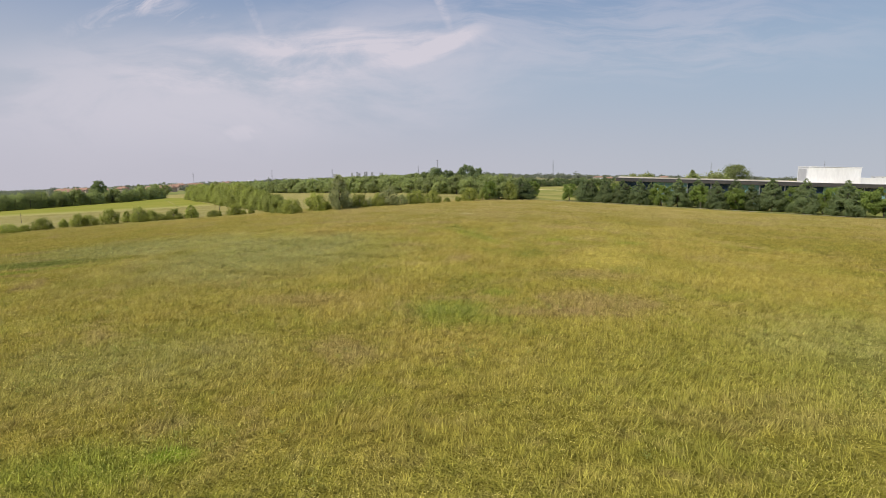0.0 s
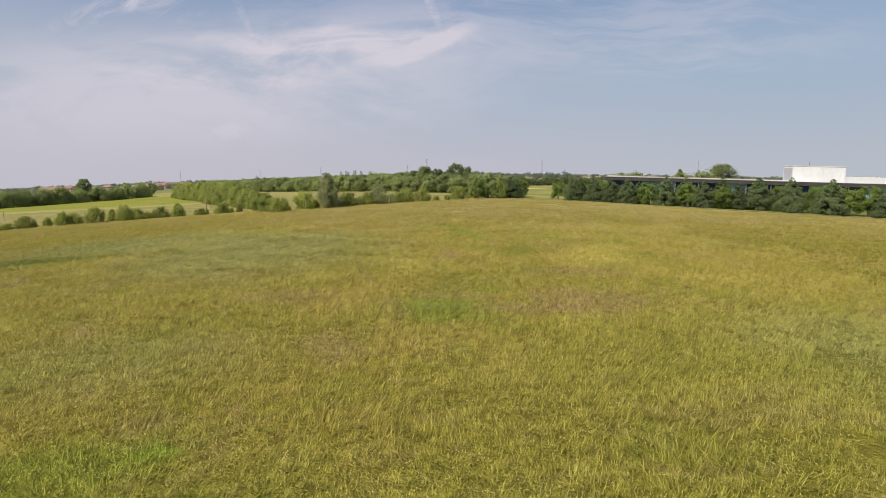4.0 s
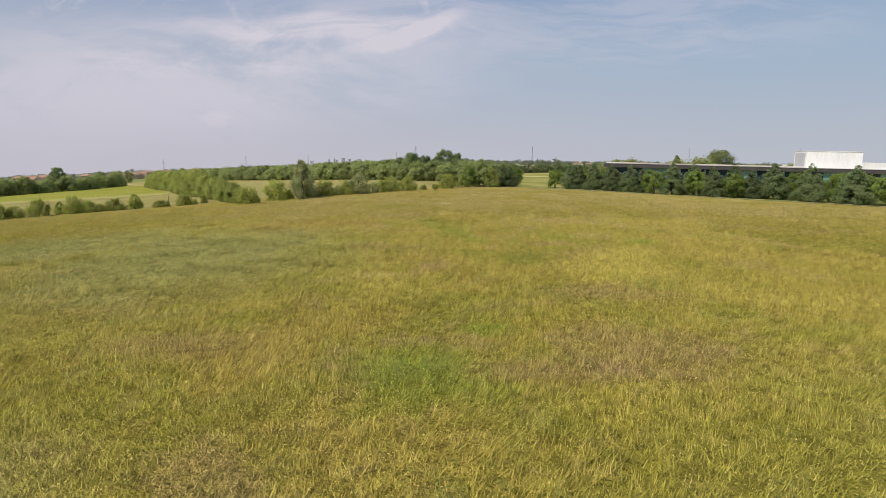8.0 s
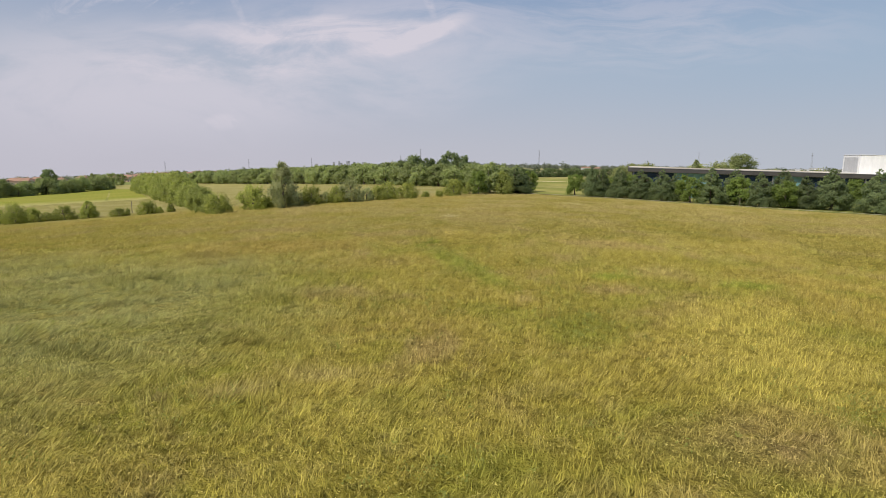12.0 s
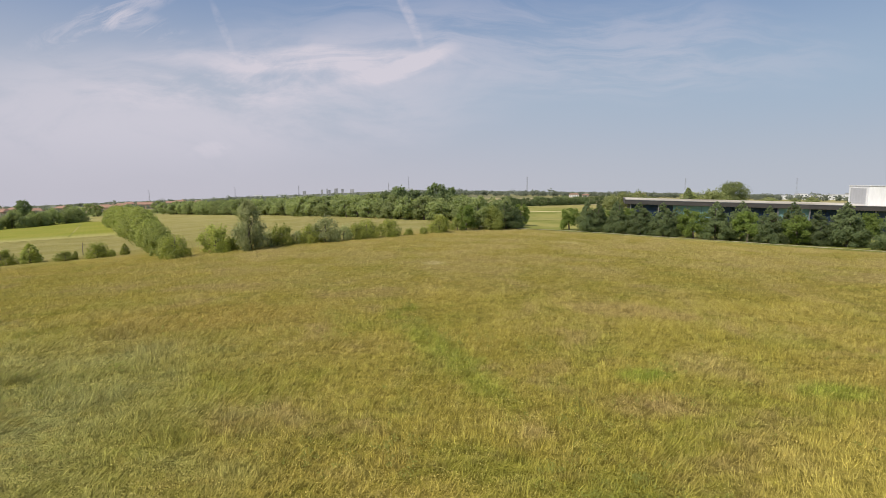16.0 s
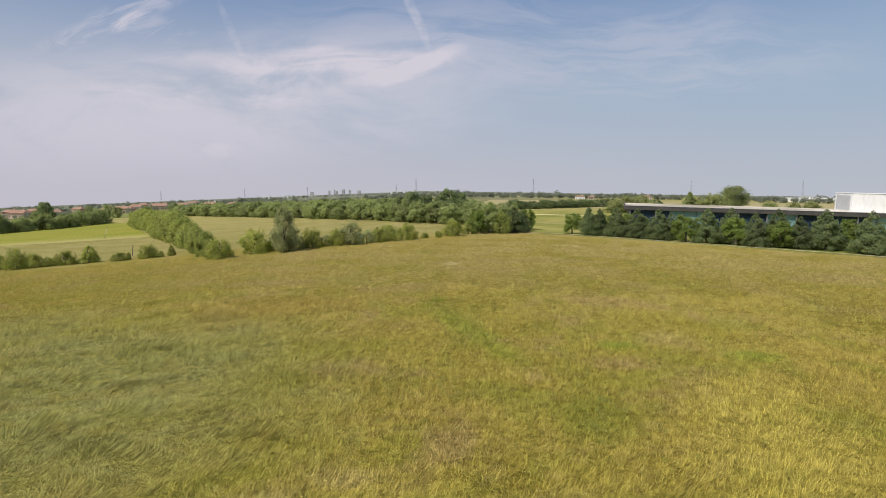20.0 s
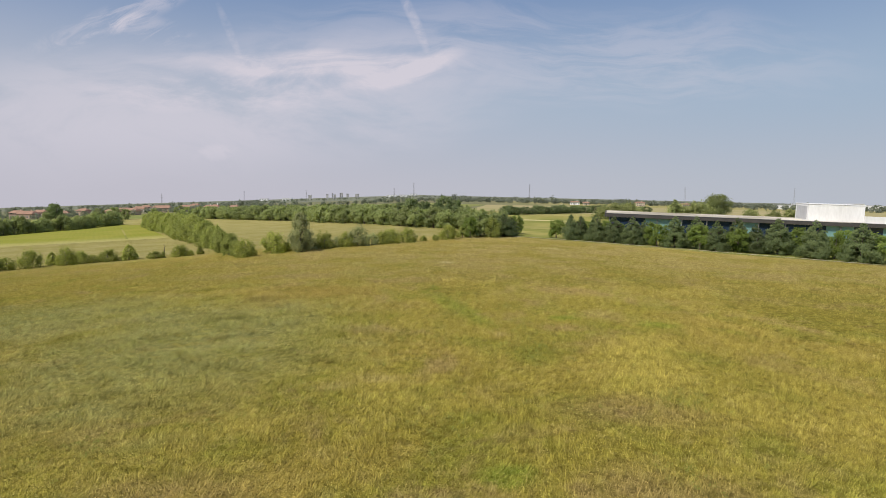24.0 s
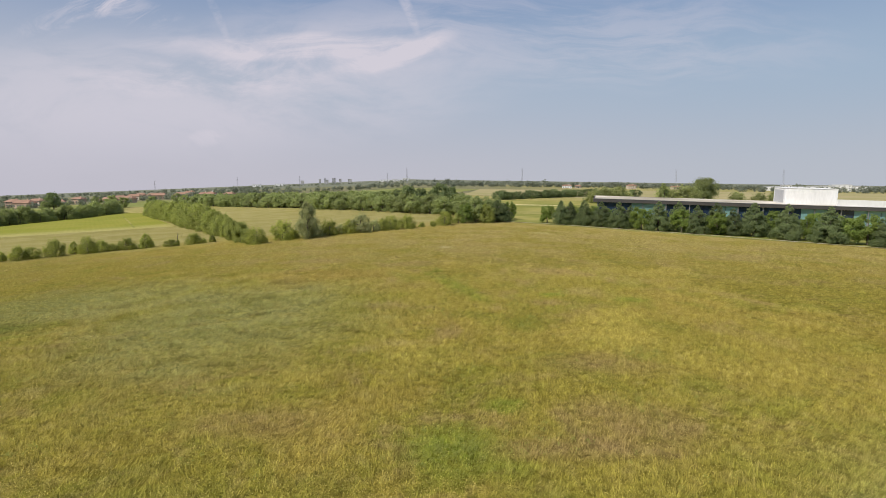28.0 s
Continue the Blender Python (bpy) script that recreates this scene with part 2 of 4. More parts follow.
MEADOW = bpy.data.node_groups.new("meadow_tones", "ShaderNodeTree")
MEADOW.interface.new_socket(name="Color", in_out="OUTPUT", socket_type="NodeSocketColor")
meadow_net = Net(MEADOW)
meadow_net.put(meadow_net.add("NodeGroupOutput").inputs[0], meadow_tones(meadow_net))


def meadow_colour(net):
    node = net.add("ShaderNodeGroup")
    node.node_tree = MEADOW
    return node.outputs[0]


def make_ground_material():
    m, net, bsdf = material("meadow_ground")
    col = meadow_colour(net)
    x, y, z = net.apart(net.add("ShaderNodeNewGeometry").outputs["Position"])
    # brown thatch under the tall hay, darkened to put shade between the blades; the pasture beyond is grazed short
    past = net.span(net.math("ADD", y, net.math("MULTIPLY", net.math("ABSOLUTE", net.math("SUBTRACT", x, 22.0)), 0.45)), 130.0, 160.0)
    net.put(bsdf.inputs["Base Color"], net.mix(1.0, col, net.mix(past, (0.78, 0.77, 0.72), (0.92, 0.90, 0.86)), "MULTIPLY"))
    bsdf.inputs["Roughness"].default_value = 0.95
    bsdf.inputs["Specular IOR Level"].default_value = 0.02
    place = net.add("ShaderNodeNewGeometry").outputs["Position"]
    bumped(net, bsdf, net.math("ADD", net.noise(place, 1.2, 5.0, 0.7), net.noise(place, 7.0, 3.0, 0.7)), 0.9, 0.5)
    return m


def make_blade_material(name, spread, straw, tilt, pale=1.02, husk=0.0):
    m, net, bsdf = material(name)
    col = meadow_colour(net)
    if husk:
        col = net.mix(husk, col, HUSK)
    geo = net.add("ShaderNodeNewGeometry")
    pick = geo.outputs["Random Per Island"]
    height = net.add("ShaderNodeAttribute")
    height.attribute_name = "tip"
    tip = height.outputs["Fac"]
    seed = net.math("MULTIPLY", tip, net.span(pick, 0.25, 0.75))
    warm = net.mix(1.0, col, straw, "MULTIPLY")
    col = net.mix(seed, col, warm)
    col = net.mix(1.0, col, net.math("ADD", pale - spread / 2, net.math("MULTIPLY", net.math("FRACT", net.math("MULTIPLY", pick, 37.7)), spread)), "MULTIPLY")
    bsdf.inputs["Roughness"].default_value = 0.62
    bsdf.inputs["Specular IOR Level"].default_value = 0.08
    net.put(bsdf.inputs["Base Color"], col)
    soft = net.vec("NORMALIZE", net.vec("ADD", net.vec("SCALE", geo.outputs["Normal"], scale=tilt), (0.0, 0.0, 0.8)))
    net.put(bsdf.inputs["Normal"], soft)
    glow = net.add("ShaderNodeBsdfTranslucent")
    net.put(glow.inputs[0], col)
    both = net.add("ShaderNodeMixShader")
    both.inputs[0].default_value = 0.22
    net.l.new(bsdf.outputs[0], both.inputs[1])
    net.l.new(glow.outputs[0], both.inputs[2])
    net.l.new(both.outputs[0], net.n["Material Output"].inputs[0])
    return m


def make_leaf_material(name, dark, light, sheen=0.12, rounded=True):
    m, net, bsdf = material(name)
    pick = net.add("ShaderNodeNewGeometry").outputs["Random Per Island"]
    own = net.add("ShaderNodeObjectInfo").outputs["Random"]
    place = net.add("ShaderNodeTexCoord").outputs["Object"]
    clump = net.noise(place, 0.9, 3.0, 0.6)
    tone = net.math("ADD", net.math("MULTIPLY", pick, 0.55), net.math("MULTIPLY", net.span(clump, 0.35, 0.65), 0.45))
    col = net.mix(tone, dark, light)
    col = net.mix(1.0, col, net.math("ADD", 0.78, net.math("MULTIPLY", own, 0.44)), "MULTIPLY")
    net.put(bsdf.inputs["Base Color"], col)
    bsdf.inputs["Roughness"].default_value = 0.55
    bsdf.inputs["Specular IOR Level"].default_value = sheen
    x, y, z = net.apart(place)
    turn = net.add("ShaderNodeVectorTransform")
    turn.vector_type, turn.convert_from, turn.convert_to = "NORMAL", "OBJECT", "WORLD"
    net.put(turn.inputs[0], net.vec("NORMALIZE", net.xyz(x, y, net.math("MULTIPLY", z, 0.5))))
    face = net.add("ShaderNodeNewGeometry").outputs["Normal"]
    soft = net.vec("NORMALIZE", net.vec("ADD", net.vec("SCALE", face, scale=0.8), net.vec("SCALE", turn.outputs[0] if rounded else (0.0, 0.0, 1.0), scale=0.5)))
    net.put(bsdf.inputs["Normal"], soft)
    glow = net.add("ShaderNodeBsdfTranslucent")
    net.put(glow.inputs[0], net.mix(1.0, col, (1.15, 1.25, 0.75), "MULTIPLY"))
    both = net.add("ShaderNodeMixShader")
    both.inputs[0].default_value = 0.48
    net.l.new(bsdf.outputs[0], both.inputs[1])
    net.l.new(glow.outputs[0], both.inputs[2])
    net.l.new(both.outputs[0], net.n["Material Output"].inputs[0])
    return m


def make_plain(name, a, b, scale, rough=0.8, metal=0.0, bump=0.2, grain=0.02, stretch=(1, 1, 1)):
    """Two tones in broad stains and fine grain."""
    m, net, bsdf = material(name)
    place = net.add("ShaderNodeNewGeometry").outputs["Position"]
    x, y, z = net.apart(place)
    v = net.xyz(net.math("MULTIPLY", x, stretch[0]), net.math("MULTIPLY", y, stretch[1]), net.math("MULTIPLY", z, stretch[2]))
    broad, fine = net.noise(v, scale, 5.0, 0.6, 0.3), net.noise(v, scale * 14.0, 3.0, 0.6)
    own = net.add("ShaderNodeObjectInfo").outputs["Random"]
    col = net.mix(net.span(broad, 0.32, 0.68), a, b)
    col = net.mix(1.0, col, net.math("ADD", net.math("ADD", 0.80, net.math("MULTIPLY", fine, 0.28)), net.math("MULTIPLY", own, 0.12)), "MULTIPLY")
    net.put(bsdf.inputs["Base Color"], col)
    bsdf.inputs["Roughness"].default_value, bsdf.inputs["Metallic"].default_value = rough, metal
    if rough > 0.92:
        bsdf.inputs["Specular IOR Level"].default_value = 0.02
    bumped(net, bsdf, fine, bump, grain)
    return m


def make_crop_material():
    m, net, bsdf = material("young_crop")
    place = net.add("ShaderNodeNewGeometry").outputs["Position"]
    x, y, z = net.apart(place)
    wide, fine = net.noise(place, 0.05, 4.0, 0.6, 0.5), net.noise(place, 2.2, 4.0, 0.7)
    across = net.math("ADD", net.math("MULTIPLY", x, 0.882), net.math("MULTIPLY", y, 0.47))
    drills = net.math("SINE", net.math("MULTIPLY", across, 4.2))
    col = net.mix(net.span(wide, 0.35, 0.65), (0.225, 0.238, 0.040), (0.262, 0.255, 0.052))
    inward = net.math("ADD", net.math("MULTIPLY", net.math("ADD", x, 132.6), -0.331), net.math("MULTIPLY", net.math("SUBTRACT", y, 172.3), 0.944))
    ragged = net.math("ADD", inward, net.math("MULTIPLY", net.math("SUBTRACT", net.noise(place, 0.12, 5.0, 0.7, 0.6), 0.5), 26.0))
    col = net.mix(net.span(ragged, -2.0, 24.0, 1.0, 0.0), col, (0.365, 0.330, 0.125))
    tone = net.math("ADD", net.math("ADD", 0.72, net.math("MULTIPLY", fine, 0.5)), net.math("MULTIPLY", drills, 0.02))
    net.put(bsdf.inputs["Base Color"], net.mix(1.0, col, tone, "MULTIPLY"))
    bsdf.inputs["Roughness"].default_value = 0.95
    bsdf.inputs["Specular IOR Level"].default_value = 0.02
    bumped(net, bsdf, fine, 0.7, 0.25)
    return m


M_GROUND = make_ground_material()
M_BLADE, M_FARBLADE = make_blade_material("grass_blades", 0.70, (1.14, 1.12, 1.16), 0.70), make_blade_material("far_grass_blades", 0.16, (1.05, 1.05, 1.10), 0.50)
M_SEED = make_blade_material("seed_heads", 0.70, (1.0, 1.0, 1.0), 0.6, 1.18, husk=0.26)
M_OAK = make_leaf_material("oak_leaves", (0.112, 0.154, 0.074), (0.222, 0.258, 0.114))
M_LIME = make_leaf_material("light_leaves", (0.145, 0.205, 0.050), (0.262, 0.320, 0.080))
M_HEDGE = make_leaf_material("hedge_leaves", (0.224, 0.253, 0.077), (0.394, 0.413, 0.120))
M_BELT = make_leaf_material("wood_leaves", (0.210, 0.252, 0.112), (0.365, 0.395, 0.160))
M_SILVER = make_leaf_material("silver_leaves", (0.290, 0.305, 0.145), (0.480, 0.490, 0.250))
M_BUSH = make_leaf_material("bush_leaves", (0.203, 0.231, 0.063), (0.420, 0.425, 0.105))
# aerial haze is put into this green: paler and greyer than near leaves
M_FAR_HAZED = make_leaf_material("far_leaves_hazed", (0.185, 0.205, 0.168), (0.225, 0.240, 0.188), rounded=False)
M_WILLOW = make_leaf_material("willow_leaves", (0.250, 0.275, 0.110), (0.390, 0.405, 0.180))
M_WEED = make_leaf_material("weed_leaves", (0.190, 0.205, 0.052), (0.275, 0.280, 0.074), rounded=False)
M_BARK = make_plain("bark", (0.10, 0.075, 0.055), (0.17, 0.14, 0.11), 3.0, 0.9, bump=0.6, stretch=(1, 1, 0.3))
M_LAWN = make_plain("lawn_grass", (0.180, 0.196, 0.046), (0.330, 0.296, 0.096), 0.05, 0.95, bump=0.6, grain=0.2)
M_DRY = make_plain("straw_grass", (0.62, 0.56, 0.30), (0.50, 0.45, 0.21), 0.2, 0.95)
M_THIN = make_plain("thin_grass", (0.290, 0.262, 0.092), (0.225, 0.222, 0.064), 0.15, 0.95)
M_STUBBLE = make_plain("dry_field", (0.360, 0.305, 0.165), (0.290, 0.268, 0.120), 0.012, 0.95)
M_FARGREEN = make_plain("far_green_field", (0.175, 0.200, 0.062), (0.240, 0.240, 0.085), 0.015, 0.95)
M_CROP = make_crop_material()
M_GRAVEL = make_plain("pale_gravel", (0.52, 0.46, 0.33), (0.34, 0.32, 0.16), 0.35, 0.95, bump=0.5)
M_WHITE = make_plain("white_panel", (0.80, 0.80, 0.79), (0.72, 0.72, 0.71), 0.15, 0.5, bump=0.05, stretch=(1, 1, 0.3))
M_ROOFWHITE = make_plain("white_membrane", (0.66, 0.62, 0.54), (0.30, 0.27, 0.21), 0.045, 0.95)
M_FASCIA = make_plain("dark_fascia", (0.068, 0.062, 0.058), (0.050, 0.047, 0.046), 0.4, 0.8, bump=0.05)
M_STEEL = make_plain("grey_steel", (0.30, 0.30, 0.31), (0.22, 0.22, 0.23), 0.6, 0.5, 0.5, 0.05)
M_LOUVRE = make_plain("grey_louvre", (0.47, 0.475, 0.485), (0.42, 0.425, 0.44), 0.8, 0.6, 0.0, 0.05)
M_TEAL = make_plain("teal_cladding", (0.150, 0.285, 0.285), (0.200, 0.345, 0.335), 0.35, 0.3, bump=0.02)
M_NAVY = make_plain("dark_glazing", (0.018, 0.030, 0.060), (0.030, 0.052, 0.090), 0.35, 0.12, bump=0.02)
M_TILE = make_plain("clay_tiles", (0.345, 0.220, 0.160), (0.260, 0.165, 0.122), 0.25, 0.93, bump=0.4)
M_RENDER = make_plain("cream_render", (0.58, 0.50, 0.40), (0.50, 0.42, 0.33), 0.3, 0.9)
M_OCHRE = make_plain("ochre_render", (0.50, 0.37, 0.27), (0.43, 0.32, 0.24), 0.3, 0.9)
M_PANE = make_plain("window_glass", (0.10, 0.11, 0.125), (0.15, 0.16, 0.17), 0.5, 0.15, bump=0.0)
M_CONCRETE = make_plain("pale_concrete", (0.50, 0.49, 0.47), (0.40, 0.395, 0.38), 0.08, 0.9)


# ---- mesh helpers ----
def mesh_from(name, verts, faces, mat, smooth=False):
    """verts (n, 3); faces (m, k), all of one size."""
    verts, faces = np.asarray(verts, np.float32), np.asarray(faces, np.int32)
    me = bpy.data.meshes.new(name)
    m, k = faces.shape
    me.vertices.add(len(verts))
    me.vertices.foreach_set("co", verts.ravel())
    me.loops.add(m * k)
    me.loops.foreach_set("vertex_index", faces.ravel())
    me.polygons.add(m)
    me.polygons.foreach_set("loop_start", np.arange(0, m * k, k, dtype=np.int32))
    me.polygons.foreach_set("use_smooth", np.full(m, smooth))
    me.materials.append(mat)
    me.update(calc_edges=True)
    return me


def part(name, bm, mat, parent, label=""):
    if isinstance(bm, bpy.types.Mesh):
        me = bm
    else:
        me = bpy.data.meshes.new(name)
        bm.to_mesh(me)
        bm.free()
        me.materials.append(mat)
    ob = new(name, me)
    ob.parent = parent
    return tagged(ob, label)


def box_bm(x0, x1, y0, y1, z0, z1, bevel=0.0):
    bm = bmesh.new()
    bmesh.ops.create_cube(bm, size=1.0, matrix=Matrix.Translation(((x0 + x1) / 2, (y0 + y1) / 2, (z0 + z1) / 2)) @ Matrix.Diagonal((x1 - x0, y1 - y0, z1 - z0, 1)))
    if bevel:
        bmesh.ops.bevel(bm, geom=bm.edges[:], offset=bevel, segments=1, affect="EDGES")
    return bm


def base(name, m, label, category, group=""):
    ob = new(name)
    ob.empty_display_size = 0.3
    ob.matrix_basis = m
    return tagged(ob, label, category, group)


# ---- ground and fields ----
def spaced(lo, hi, n, core):
    s = np.linspace(-1, 1, n)
    v = np.sinh(s * core) / np.sinh(core)
    return np.where(v < 0, -v * lo, v * hi)


def grid_mesh(name, xs, ys, lift, mat):
    gx, gy = np.meshgrid(xs, ys)
    verts = np.stack([gx, gy, ground_z(gx, gy) + lift], -1).reshape(-1, 3)
    n = len(xs)
    i = (np.arange(len(ys) - 1)[:, None] * n + np.arange(n - 1)).ravel()
    return mesh_from(name, verts, np.stack([i, i + 1, i + n + 1, i + n], -1), mat, True)


xs = spaced(-4600.0, 4600.0, 221, 5.2)
ys = np.concatenate([np.linspace(-1500, -60, 25), np.arange(-50, 420, 6.0), np.geomspace(430, 4900, 60)])
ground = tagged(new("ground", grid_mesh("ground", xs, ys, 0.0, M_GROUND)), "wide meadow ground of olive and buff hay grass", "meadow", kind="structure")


def field_sheet(name, corners, lift, mat, label, category, n=40):
    """A field laid over the ground between four corners."""
    a, b, c, d = (np.array(p, float) for p in corners)
    s, t = np.meshgrid(np.linspace(0, 1, n), np.linspace(0, 1, n))
    s, t = s[..., None], t[..., None]
    p = (a * (1 - s) + b * s) * (1 - t) + (d * (1 - s) + c * s) * t
    wob = 0.8 * np.sin(p[..., 0] * 0.21 + p[..., 1] * 0.13)
    p = p + wob[..., None] * 0.5
    verts = np.concatenate([p, (ground_z(p[..., 0], p[..., 1]) + lift)[..., None]], -1).reshape(-1, 3)
    i = (np.arange(n - 1)[:, None] * n + np.arange(n - 1)).ravel()
    ob = new(name, mesh_from(name, verts, np.stack([i, i + 1, i + n + 1, i + n], -1), mat, True))
    return tagged(ob, label, category, kind="structure")


field_sheet("crop_field", ((-191.2, 151.8), (-74.1, 192.9), (-132.2, 303.0), (-167.5, 332.9)), 0.05, M_CROP, "bright green field of young crop beside the hedge", "field")
field_sheet("far_crop_field", ((-480, 240), (-172, 250), (-170, 370), (-480, 425)), 0.05, M_FARGREEN, "green field beyond the tree hedge", "field")
field_sheet("lawn", ((20.3, 162.3), (126.9, 88.6), (222.0, 385.0), (45.8, 336.5)), 0.04, M_LAWN, "mown green lawn with dry yellow strips", "lawn")
field_sheet("dry_field", ((35, 425), (380, 370), (800, 760), (80, 700)), 0.06, M_STUBBLE, "pale straw-coloured dry field", "field", 60)
field_sheet("stubble_field", ((380, 370), (1000, 340), (1600, 800), (800, 760)), 0.06, M_STUBBLE, "pale straw-coloured stubble field", "field", 60)
field_sheet("far_green_field", ((-280, 395), (22, 425), (80, 700), (-300, 560)), 0.06, M_FARGREEN, "distant green field behind the tree belt", "field", 50)


def ribbon(name, points, width, lift, mat, label, category):
    pts = np.array(points, float)
    seg = np.linspace(0, len(pts) - 1, 12 * (len(pts) - 1) + 1)
    line = np.stack([np.interp(seg, np.arange(len(pts)), pts[:, k]) for k in (0, 1)], -1)
    tan = np.gradient(line, axis=0)
    tan /= np.linalg.norm(tan, axis=1, keepdims=True)
    side = np.stack([-tan[:, 1], tan[:, 0]], -1)
    rng = np.random.default_rng(5)
    w = width * (0.8 + 0.4 * rng.random((len(line), 1)))
    rows = [line + side * w * f for f in (-0.5, 0.0, 0.5)]
    p = np.stack(rows, 1).reshape(-1, 2)
    verts = np.concatenate([p, (ground_z(p[:, 0], p[:, 1]) + lift)[:, None]], 1)
    i = (np.arange(len(line) - 1)[:, None] * 3 + np.arange(2)).ravel()
    return tagged(new(name, mesh_from(name, verts, np.stack([i, i + 1, i + 4, i + 3], -1), mat)), label, category, kind="structure")


ribbon("path", ((11.9, 165.0), (22.5, 160.1), (33.8, 156.4), (57.6, 141.7), (74.8, 128.0), (103.8, 100.1)), 1.0, 0.09, M_GRAVEL, "pale gravel path along the edge of the meadow", "path")
ribbon("dry_strip", ((36.0, 268.0), (46.0, 272.0), (56.0, 276.0), (70.0, 279.0)), 7.0, 0.09, M_DRY, "strip of dry straw-pale grass across the lawn", "grass strip")
ribbon("mown_strip", ((27.0, 204.0), (36.0, 208.0), (46.0, 211.0), (58.0, 216.0)), 15.0, 0.07, M_THIN, "strip of thin brownish grass across the lawn", "grass strip")
ribbon("farm_track", ((-88.3, 196.3), (-107.2, 233.3), (-133.5, 284.0)), 0.6, 0.09, M_LAWN, "faint worn track through the green crop", "track")


# ---- trees ----
def leaf_quads(rng, centres, outward, size, slim=1.0):
    """Pointed leaf sprays round the centres, facing more or less outward."""
    n = len(centres)
    normal = outward + rng.normal(0, 0.75, (n, 3)) + (0, 0, 0.35)
    normal /= np.linalg.norm(normal, axis=1, keepdims=True)
    side = np.cross(normal, rng.normal(0, 1, (n, 3)))
    side /= np.linalg.norm(side, axis=1, keepdims=True)
    up = np.cross(normal, side)
    s = (size * rng.uniform(0.55, 1.35, (n, 1)))
    w = s * rng.uniform(0.45, 0.8, (n, 1)) * slim
    w = w * np.where(rng.random((n, 1)) < 0.5, 1.0, 0.8)
    foot = centres - up * s * 0.7
    v = np.stack([foot + side * w, centres + up * s + normal * s * 0.15, foot - side * w], 1).reshape(-1, 3)
    i = np.arange(n)[:, None] * 3
    return v, i + np.array([[0, 1, 2]])


def crown(rng, h, r, low, n, leaf, shape):
    """Leaf sprays gathered in boughs; the outline is the sum of the boughs."""
    boughs = 165 if shape == "oak" else 110 if shape == "column" or n > 10000 else 46
    t = rng.random(boughs)
    if shape == "oak":        # broad below, drawn up to a blunt point, layered
        t = t ** 0.85
        env = ((1.0 - t ** 1.35) ** 0.85 * (0.76 + 0.24 * np.sqrt(np.clip(t * 4, 0, 1))) + 0.06) * rng.uniform(0.74, 1.10, boughs)
    elif shape == "column":
        env = (1.0 - 0.96 * t ** 2.1) ** 0.75 * np.sqrt(np.clip(0.5 + 3.0 * t, 0.0, 1.0))
    elif shape == "bush":
        env = np.sqrt(np.clip(1.0 - t ** 2.2, 0.02, 1))
    else:
        env = np.sqrt(np.clip(1.0 - (2.0 * t - 0.85) ** 2 / 1.5, 0.05, 1))
    az = np.arange(boughs) * 2.39996 + rng.normal(0, 0.5, boughs)
    reach = r * env * np.sqrt(rng.uniform(0.12, 1.05 if shape == "oak" else 1.15, boughs))
    c = np.stack([np.cos(az) * reach, np.sin(az) * reach, low + (h - low) * (0.05 + (0.84 if shape == "oak" else 0.88) * t)], -1)
    size = r * (0.13 + 0.15 * env) * rng.uniform(0.7, 1.4, boughs)
    if shape == "oak":
        size *= (1.0 - 0.70 * t) * rng.uniform(0.75, 1.25, boughs)
    weight = size ** 2
    pick = rng.choice(boughs, n, p=weight / weight.sum())
    d = rng.normal(0, 1, (n, 3))
    d /= np.linalg.norm(d, axis=1, keepdims=True)
    rad = rng.random((n, 1)) ** 0.5 * rng.choice((1.0, 1.0, 1.3, 1.8) if shape == "bush" else (1.0, 1.0, 1.0, 1.35), (n, 1))
    flat = np.array([1.2, 1.2, 0.66]) if shape == "oak" else np.array([1.0, 1.0, 0.9]) if shape == "round" else np.array([0.9, 0.9, 1.3])
    p = c[pick] + d * rad * size[pick][:, None] * flat
    out = p - np.array([0, 0, low + (h - low) * 0.35])
    if shape == "oak":        # bough ends hang a little
        p[:, 2] -= 0.03 * np.hypot(p[:, 0], p[:, 1]) ** 1.5
    floor = 0.04 if low < 0.3 else low * 0.6
    p[:, 2] = np.where(p[:, 2] < floor, floor + rng.random(n) * 0.25 * h * 0.3, p[:, 2])
    out = out / np.linalg.norm(out, axis=1, keepdims=True) * 0.5 + d * 0.6
    return leaf_quads(rng, p, out, leaf)


def tube(a, b, ra, rb, k=6):
    a, b = np.array(a, float), np.array(b, float)
    axis = (b - a) / np.linalg.norm(b - a)
    side = np.cross(axis, (0.31, 0.87, 0.21))
    side /= np.linalg.norm(side)
    up = np.cross(axis, side)
    ang = np.arange(k) * 2 * np.pi / k
    ring = np.cos(ang)[:, None] * side + np.sin(ang)[:, None] * up
    v = np.concatenate([a + ring * ra, b + ring * rb])
    i = np.arange(k)
    return v, np.stack([i, (i + 1) % k, (i + 1) % k + k, i + k], -1)


def join(pieces):
    vs, fs, off = [], [], 0
    for v, f in pieces:
        vs.append(v)
        fs.append(f + off)
        off += len(v)
    return np.concatenate(vs), np.concatenate(fs)


